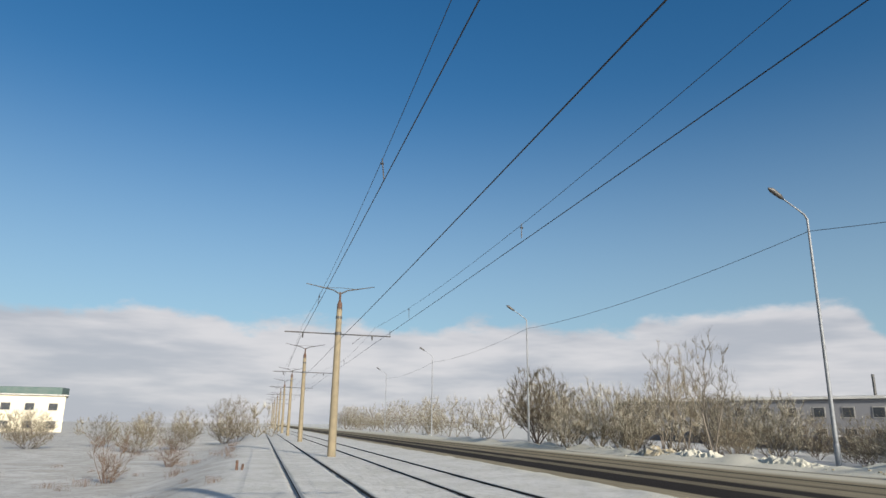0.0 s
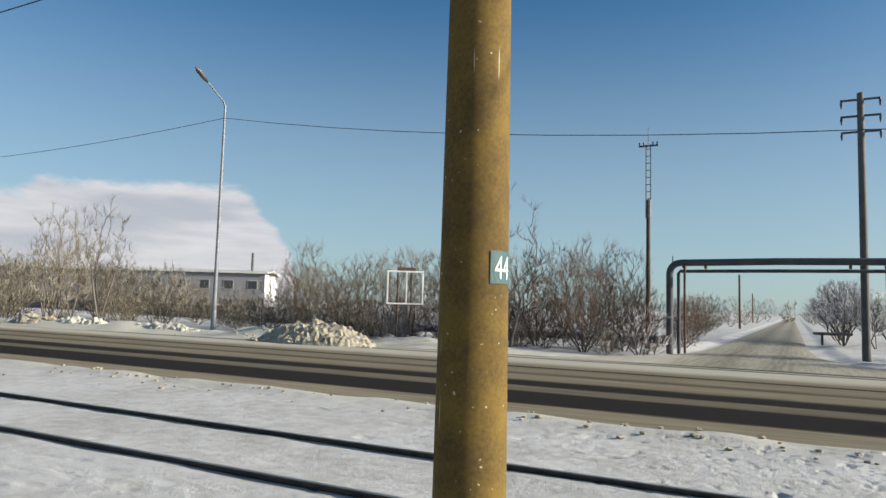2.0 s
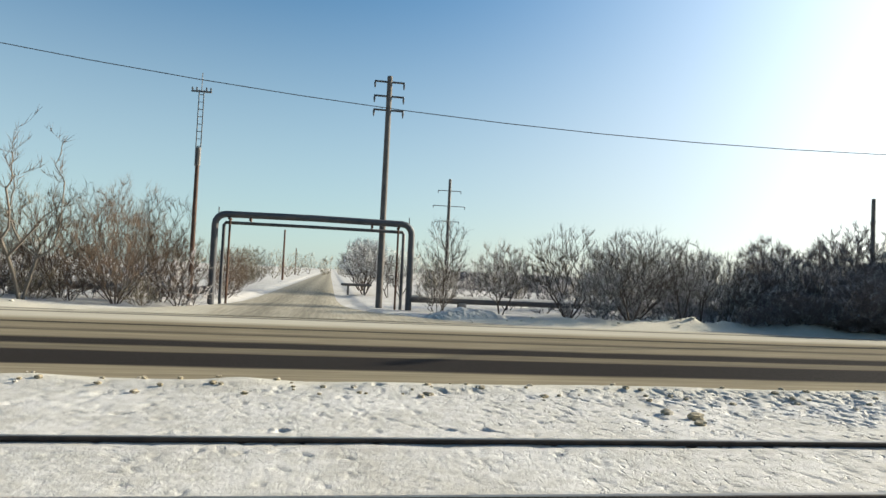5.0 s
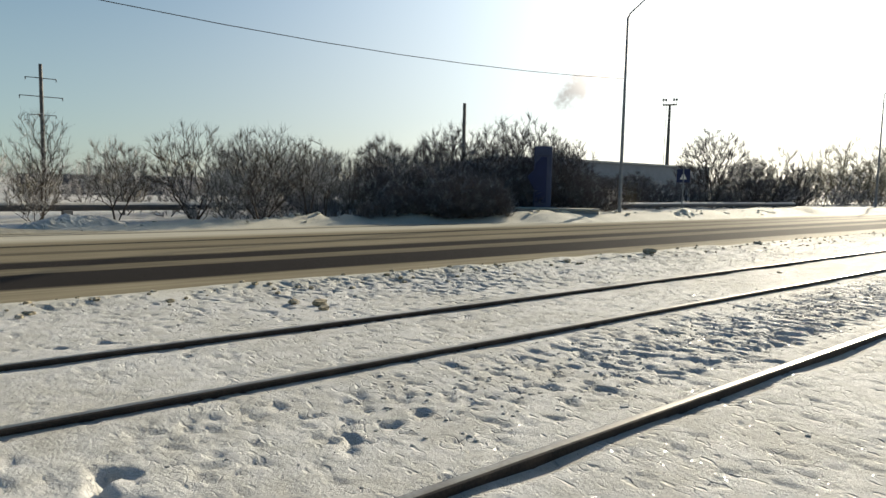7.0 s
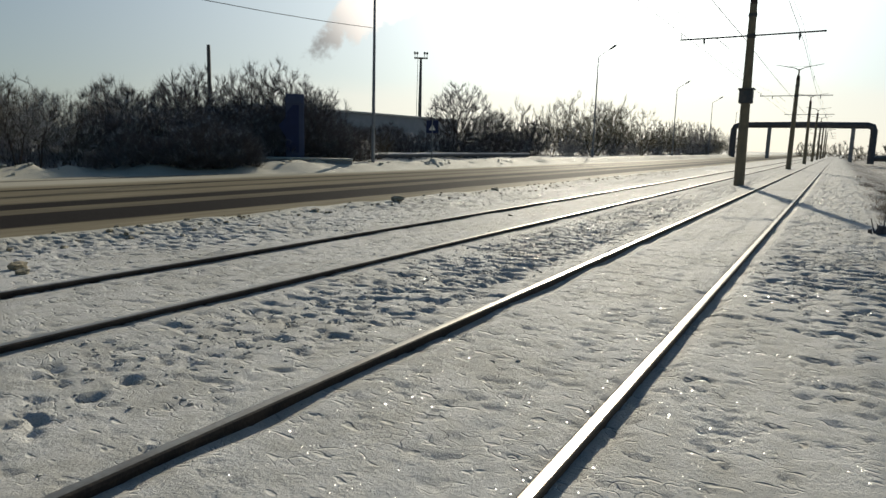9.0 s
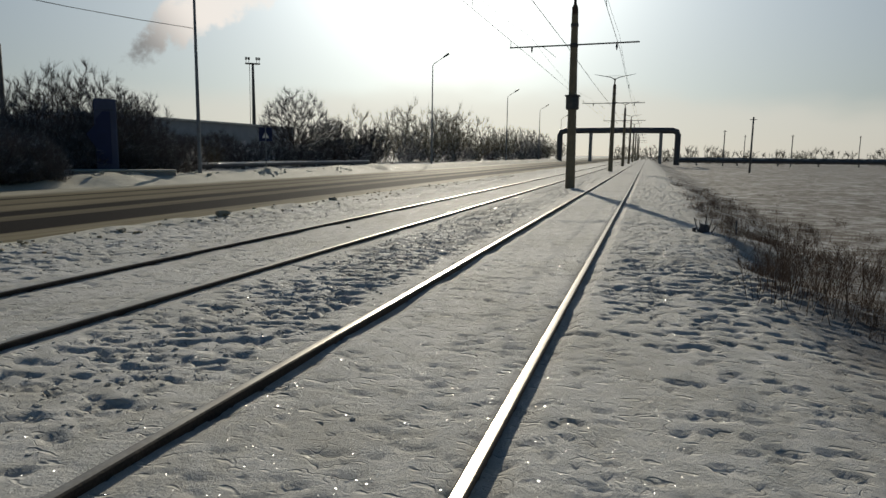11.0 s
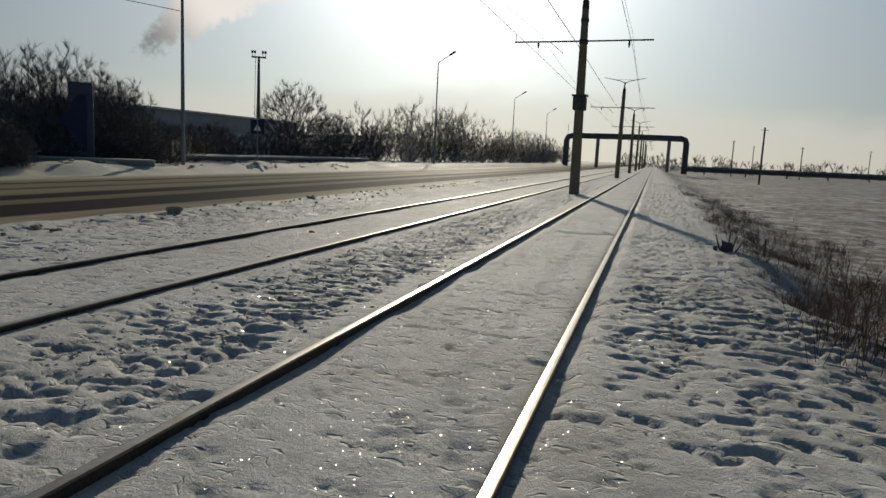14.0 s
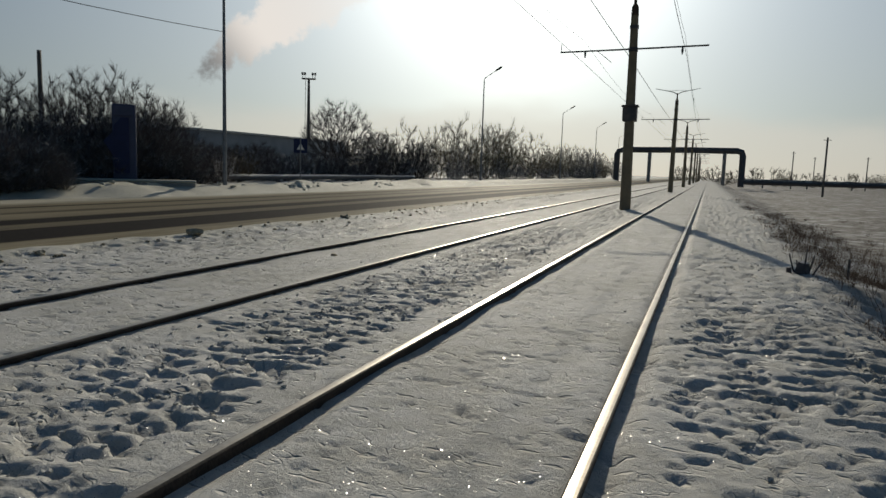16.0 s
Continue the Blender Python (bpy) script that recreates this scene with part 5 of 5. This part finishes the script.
for x, y, p, s in ((88.0, 7.0, far_a, 0.6), (105.0, 6.4, far_a, 0.62), (90.0, -4.4, far_a, 0.62), (108.0, -3.6, far_a, 0.62), (130.0, 6.0, far_a, 0.7), (130.0, -2.6, far_a, 0.7), (152.0, 1.6, far_a, 0.6), (160.0, 5.2, far_c, 0.7), (158.0, -2.6, far_a, 0.7), (175.0, 1.2, far_d, 0.8)):
    plant(p, x, y, s, T.uniform(0, 360))
# slim trees and frosted scrub farther along the road
grove(((22.9, 31.8, poplar, 0.86), (27.5, 43.0, poplar, 0.98), (26.2, 39.0, poplar, 0.88), (28.6, 45.5, poplar, 0.8), (24.6, 29.4, hoar_a, 0.62), (26.2, 34.5, hoar_b, 1.0), (27.5, 48.0, hoar_a, 1.1), (24.2, 58.6, tall, 0.98), (25.8, 63.0, tall, 0.85), (27.6, 57.5, tall, 0.72), (24.6, 53.6, hoar_a, 1.0), (26.0, 50.5, hoar_a, 0.8), (28.0, 38.5, hoar_a, 0.75), (24.8, 37.4, hoar_b, 0.6), (25.0, 42.0, hoar_b, 0.7), (25.4, 46.0, hoar_b, 0.8), (30.5, 33.0, hoar_a, 0.6), (32.0, 41.0, hoar_a, 0.8), (27.5, 27.0, hoar_a, 0.6), (29.5, 29.5, hoar_b, 0.9), (26.0, 24.6, hoar_b, 0.9), (30.5, 24.6, brown_c, 1.15), (34.0, 28.0, hoar_a, 1.0), (36.0, 31.5, hoar_a, 0.9), (33.0, 36.0, hoar_a, 0.66), (33.5, 47.0, tall, 0.62), (31.0, 53.0, tall, 0.62)))
for i in range(44):
    plant(T.choice((far_a, far_c, far_c)), 25.5 + T.uniform(-0.5, 8), 68 + i * 4.2 + T.uniform(-2, 2), T.uniform(0.7, 1.05), T.uniform(0, 360))
for i in range(20):
    h = radians(T.uniform(24, 42))
    d = T.uniform(46, 62)
    plant(T.choice((far_a, far_c)), math.sin(h) * d, math.cos(h) * d, T.uniform(0.5, 0.68), T.uniform(0, 360))
for i in range(34):
    y = -70 + i * 7.0
    if -14 < y < 14:
        continue
    plant(T.choice((far_d, far_d, far_c)), 85 + T.uniform(0, 90), y * 1.6 + T.uniform(-4, 4), T.uniform(0.6, 0.95), T.uniform(0, 360))
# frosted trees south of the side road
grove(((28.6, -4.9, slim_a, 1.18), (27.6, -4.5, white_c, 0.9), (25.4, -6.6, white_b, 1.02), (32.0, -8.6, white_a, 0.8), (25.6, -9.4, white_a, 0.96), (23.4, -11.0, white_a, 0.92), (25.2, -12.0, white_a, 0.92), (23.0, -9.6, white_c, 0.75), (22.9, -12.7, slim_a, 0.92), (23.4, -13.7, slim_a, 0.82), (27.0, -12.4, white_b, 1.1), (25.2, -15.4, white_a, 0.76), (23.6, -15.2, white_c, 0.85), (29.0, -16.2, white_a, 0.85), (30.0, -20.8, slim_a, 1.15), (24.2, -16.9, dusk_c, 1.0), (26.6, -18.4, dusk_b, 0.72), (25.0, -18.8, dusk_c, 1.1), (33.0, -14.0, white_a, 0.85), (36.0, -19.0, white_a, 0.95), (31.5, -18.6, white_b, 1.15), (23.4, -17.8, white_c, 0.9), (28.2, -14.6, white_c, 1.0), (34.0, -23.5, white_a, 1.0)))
# dark thicket towards the pylon
grove(((26.2, -22.2, dusk_b, 1.05), (23.4, -26.8, dusk_b, 0.95), (24.0, -28.6, dusk_a, 0.72), (22.9, -28.4, dusk_c, 1.0), (23.0, -30.6, dusk_c, 0.95), (26.4, -26.2, dusk_a, 0.86), (27.6, -29.0, dusk_a, 1.0), (29.8, -25.6, dusk_a, 0.9), (24.6, -23.6, dusk_b, 0.85), (24.4, -26.4, dusk_b, 0.9), (24.8, -29.2, dusk_b, 0.95), (28.4, -23.0, dusk_b, 1.0), (28.6, -20.4, dusk_b, 0.9), (24.8, -20.8, dusk_b, 0.75), (23.6, -22.0, dusk_c, 1.0), (23.4, -24.6, dusk_c, 0.9), (23.6, -19.6, dusk_c, 0.95), (26.0, -31.4, dusk_b, 0.9), (31.0, -30.5, dusk_a, 0.8), (30.8, -21.8, dusk_b, 1.1), (29.0, -33.4, slim_a, 1.35), (28.0, -34.6, hoar_b, 1.1), (30.0, -35.6, slim_a, 1.35), (26.4, -34.0, hoar_b, 1.0), (25.4, -32.8, dusk_c, 1.0), (24.6, -34.6, hoar_b, 0.7), (26.0, -36.6, hoar_b, 0.9), (28.2, -38.4, dusk_c, 1.1), (26.0, -39.4, dusk_c, 0.8), (29.4, -41.8, dusk_c, 1.2), (27.2, -43.2, dusk_c, 0.9), (30.5, -45.5, dusk_c, 1.2), (28.2, -47.6, dusk_c, 1.1), (33.0, -39.0, dusk_b, 0.75), (33.5, -44.0, dusk_b, 0.7), (34.0, -50.0, dusk_b, 0.8)))
for i in range(8):
    y = -16.2 - i * 0.6
    plant(dusk_c, road_far(y) + T.uniform(0.5, 1.4), y, T.uniform(0.5, 0.85), T.uniform(0, 360))
# row of small bushes added to darken the verge at the road's far edge
for i in range(11):
    y = -14.6 - i * 0.58
    plant(dusk_c, road_far(y) + T.uniform(0.25, 0.6), y, T.uniform(0.3, 0.42), T.uniform(0, 360))
for i in range(6):
    y = -16.8 - i * 0.75
    plant(dusk_b, road_far(y) + T.uniform(2.8, 4.2), y, T.uniform(0.5, 0.68), T.uniform(0, 360))
# scrub closing the view behind the roadside bushes
for i in range(70):
    plant(T.choice((far_a, far_b, far_b)), 38 + T.uniform(0, 24), -7 - i * 0.66 + T.uniform(-1, 1), T.uniform(0.30, 0.48), T.uniform(0, 360))
for i in range(30):
    plant(far_b, 28.5 + T.uniform(0, 4), -54 - i * 4.2 + T.uniform(-1, 1), T.uniform(0.45, 0.65), T.uniform(0, 360))
for i in range(40):
    plant(low, T.uniform(22.6, 25.5), -9.5 - i * 0.58, T.uniform(0.4, 0.75), T.uniform(0, 360))
# trees along the road to the south
plant(lone, 27.4, -50.4, 0.97, 20)
grove(((27.6, -57.0, lone, 0.66), (26.2, -48.8, dusk_c, 0.9), (28.6, -52.6, dusk_c, 1.2), (26.4, -51.8, dusk_c, 0.9), (29.0, -61.5, tall, 0.62), (27.4, -66.0, dusk_b, 1.1), (27.6, -61.0, dusk_c, 1.3), (26.8, -55.0, dusk_c, 1.2)))
for i in range(84):
    y = -68 - i * 1.9
    size = T.uniform(0.62, 0.9) + (0.28 if 84 < -y < 116 or 150 < -y < 176 else 0.0)
    plant(T.choice((far_c, far_a, far_b, far_c)), 27.2 + T.uniform(-1.0, 6), y + T.uniform(-2, 2), size, T.uniform(0, 360))
# scrub on the western field and the far tree line
grove(((-5.6, 30.4, thin, 1.05), (-4.5, 40.6, thin, 0.9), (-2.0, 70.0, hoar_a, 1.0), (-3.2, 75.0, hoar_a, 1.15), (-9.0, 58.0, hoar_b, 1.2), (-13.0, 66.0, hoar_a, 0.7), (-17.0, 60.0, hoar_b, 1.3), (-6.5, 62.0, hoar_b, 1.1), (-7.5, 80.0, hoar_a, 0.9), (-22.0, 75.0, hoar_a, 0.8), (-12.0, 85.0, hoar_a, 0.9)))
for i in range(46):
    x = -75 + i * 1.7
    plant(T.choice((far_d, far_a)), x, 100 + T.uniform(-22, 40) + 0.2 * x, T.uniform(0.4, 0.65), T.uniform(0, 360))
for i in range(170):
    x = -260 + i * 1.6
    plant(far_d, x, -235 + T.uniform(-30, 25) + 0.25 * x, T.uniform(0.55, 0.95), T.uniform(0, 360))


def build_scrub(name, kinds, mat, label):
    """The uncounted scrub far off: many bushes of a few shapes, joined."""
    vs, loops, sizes, k = [], [], [], 0
    for kind, seed, spec in kinds:
        for variant in range(2):
            wood, crown = grow_dome(seed + variant, *spec)
            wood.add(crown.v, crown.f)
            v = np.array(wood.v)
            flat = np.array([i for f in wood.f for i in f])
            n = np.array([len(f) for f in wood.f])
            for x, y, z, size, turn in SCRUB[kind][variant::2]:
                c, d = math.cos(turn) * size, math.sin(turn) * size
                vs.append(np.stack([x + v[:, 0] * c - v[:, 1] * d, y + v[:, 0] * d + v[:, 1] * c, z + v[:, 2] * size], -1))
                loops.append(flat + k)
                sizes.append(n)
                k += len(v)
    v, flat, n = np.concatenate(vs), np.concatenate(loops), np.concatenate(sizes)
    m = bpy.data.meshes.new(name)
    m.vertices.add(len(v))
    m.vertices.foreach_set("co", v.ravel())
    m.loops.add(len(flat))
    m.loops.foreach_set("vertex_index", flat)
    m.polygons.add(len(n))
    m.polygons.foreach_set("loop_start", np.concatenate([[0], np.cumsum(n)[:-1]]))
    m.update(calc_edges=True)
    m.materials.append(mat)
    return tagged(new(name, m), label, "scrub", "", "stuff")


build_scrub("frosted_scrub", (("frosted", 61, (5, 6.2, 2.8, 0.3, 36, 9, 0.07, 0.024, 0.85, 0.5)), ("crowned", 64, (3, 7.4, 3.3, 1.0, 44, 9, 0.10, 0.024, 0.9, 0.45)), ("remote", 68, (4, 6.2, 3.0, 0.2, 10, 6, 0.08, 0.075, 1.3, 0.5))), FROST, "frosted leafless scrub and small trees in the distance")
for i in range(170):
    if i < 40:
        x, y = T.uniform(25, 34), T.uniform(4.8, 23)
    elif i < 90:
        x, y = T.uniform(25, 36), T.uniform(-37, -8)
    else:
        x, y = T.uniform(26.5, 30), -40 - (i - 90) * 1.9 + T.uniform(-1, 1)
    plant(low, x, y, T.uniform(0.6, 1.1), T.uniform(0, 360))
build_scrub("dark_scrub", (("low", 75, (6, 2.0, 1.2, 0.0, 13, 8, 0.024, 0.017, 0.5, 0.6)), ("dark", 71, (5, 6.6, 3.0, 0.2, 36, 10, 0.07, 0.026, 0.9, 0.5)),), DUSKY, "dark leafless undergrowth along the road and field")


# ---- dry weeds on the bank ----
def weed_mesh(seed, n, h, spread):
    rnd = random.Random(seed)
    s = Shape()
    for i in range(n):
        a, d = rnd.uniform(0, 6.28), rnd.uniform(0, spread)
        x, y = math.cos(a) * d, math.sin(a) * d
        t = h * rnd.uniform(0.45, 1.0)
        lx, ly = x + rnd.gauss(0, 0.28) * t, y + rnd.gauss(0, 0.28) * t
        s.tube([(x, y, -0.05), ((x + lx) / 2 + rnd.gauss(0, 0.02), (y + ly) / 2, t * 0.55), (lx, ly, t)], [0.004, 0.003, 0.001], 3, False)
        for k in range(12 if h > 0.5 else 2):
            f = rnd.uniform(0.35, 0.95)
            bx, by, bz = x + (lx - x) * f, y + (ly - y) * f, t * f
            s.tube([(bx, by, bz), (bx + rnd.gauss(0, 0.07), by + rnd.gauss(0, 0.07), bz + rnd.uniform(0.05, 0.2) * h)], [0.0022, 0.001], 3, False)
    return s.mesh("weed")


weeds = [weed_mesh(i, 12, 0.9, 0.45) for i in range(3)] + [weed_mesh(9 + i, 26, 0.26, 0.4) for i in range(3)]
for w in weeds:
    w.materials.append(WEED)
W = random.Random(3)
clump = [(-0.95, -8.6), (-1.15, -8.9), (-1.35, -8.5), (-1.1, -9.4), (-1.5, -9.2), (-1.7, -8.7), (-1.3, -9.9), (-1.75, -9.8), (-1.05, -10.4), (-2.0, -9.3), (-2.2, -10.2), (-1.55, -10.8), (-2.6, -12.4), (-3.1, -9.8), (-2.0, -14.2), (-3.4, -14.0), (-1.6, -16.5), (-2.8, -18.0)]
for i, (x, y) in enumerate(clump):
    o = tagged(new("dry_weed", weeds[i % 3]), "tuft of tall dry brown stalks on the snowy bank", "dry weed", "bank weeds")
    o.matrix_basis = pose(x, y, height(x, y) - 0.02, 0, 0, i * 67) @ Matrix.Scale(W.uniform(0.65, 0.95), 4)
for i in range(250):
    x, y = -1.0 - abs(W.gauss(0, 2.6)), -8 - abs(W.gauss(0, 17))
    if x > -1.3 and y > -9:
        continue
    o = tagged(new("grass_tuft", weeds[3 + i % 3]), "short tuft of dead grass poking through snow", "grass tuft", "grass tufts")
    o.matrix_basis = pose(x, y, height(x, y) - 0.03, 0, 0, i * 41) @ Matrix.Scale(W.uniform(0.45, 1.1), 4)
for i in range(40):
    x, y = -1.0 - abs(W.gauss(0, 5)), W.uniform(16, 60)
    o = tagged(new("grass_tuft", weeds[3 + i % 3]), "short tuft of dead grass poking through snow", "grass tuft", "grass tufts")
    o.matrix_basis = pose(x, y, height(x, y) - 0.03, 0, 0, i * 41) @ Matrix.Scale(W.uniform(0.7, 1.6), 4)
stump = thing("old_stump", -0.78, -15.2, -0.22, label="dark broken stump on the edge of the bank", category="stump")
part("stump_wood", Shape().tube([(0, 0, -0.1), (0.02, 0, 0.15), (0.0, 0.02, 0.32)], [0.13, 0.11, 0.07], 9), DUSKY, stump)
part("broken_root", Shape().tube([(0.15, 0.05, -0.1), (0.2, 0.1, 0.25)], [0.07, 0.03], 7), DUSKY, stump)
for k in range(5):
    part("dead_shoot", Shape().tube([(0.05 * k - 0.1, 0.03 * (k % 3), 0.1), (0.11 * k - 0.24, 0.06 * (k % 3) - 0.05, 0.34 + 0.09 * (k % 3))], [0.018, 0.008], 5), DUSKY, stump)
part("dead_shoot", Shape().tube([(-0.55, 0.1, -0.1), (-0.55, 0.1, 0.42)], [0.02, 0.015], 6), DUSKY, stump)
post = thing("marker_stake", -0.62, 25.0, -0.15, label="pair of short dark stakes in the snow", category="stake")
part("stake", Shape().tube([(0, 0, -0.1), (0, 0, 0.42)], [0.05, 0.045], 7), RUST, post)
part("stake", Shape().tube([(0.15, 0, -0.1), (0.2, 0.02, 0.3)], [0.05, 0.04], 7), RUST, post)
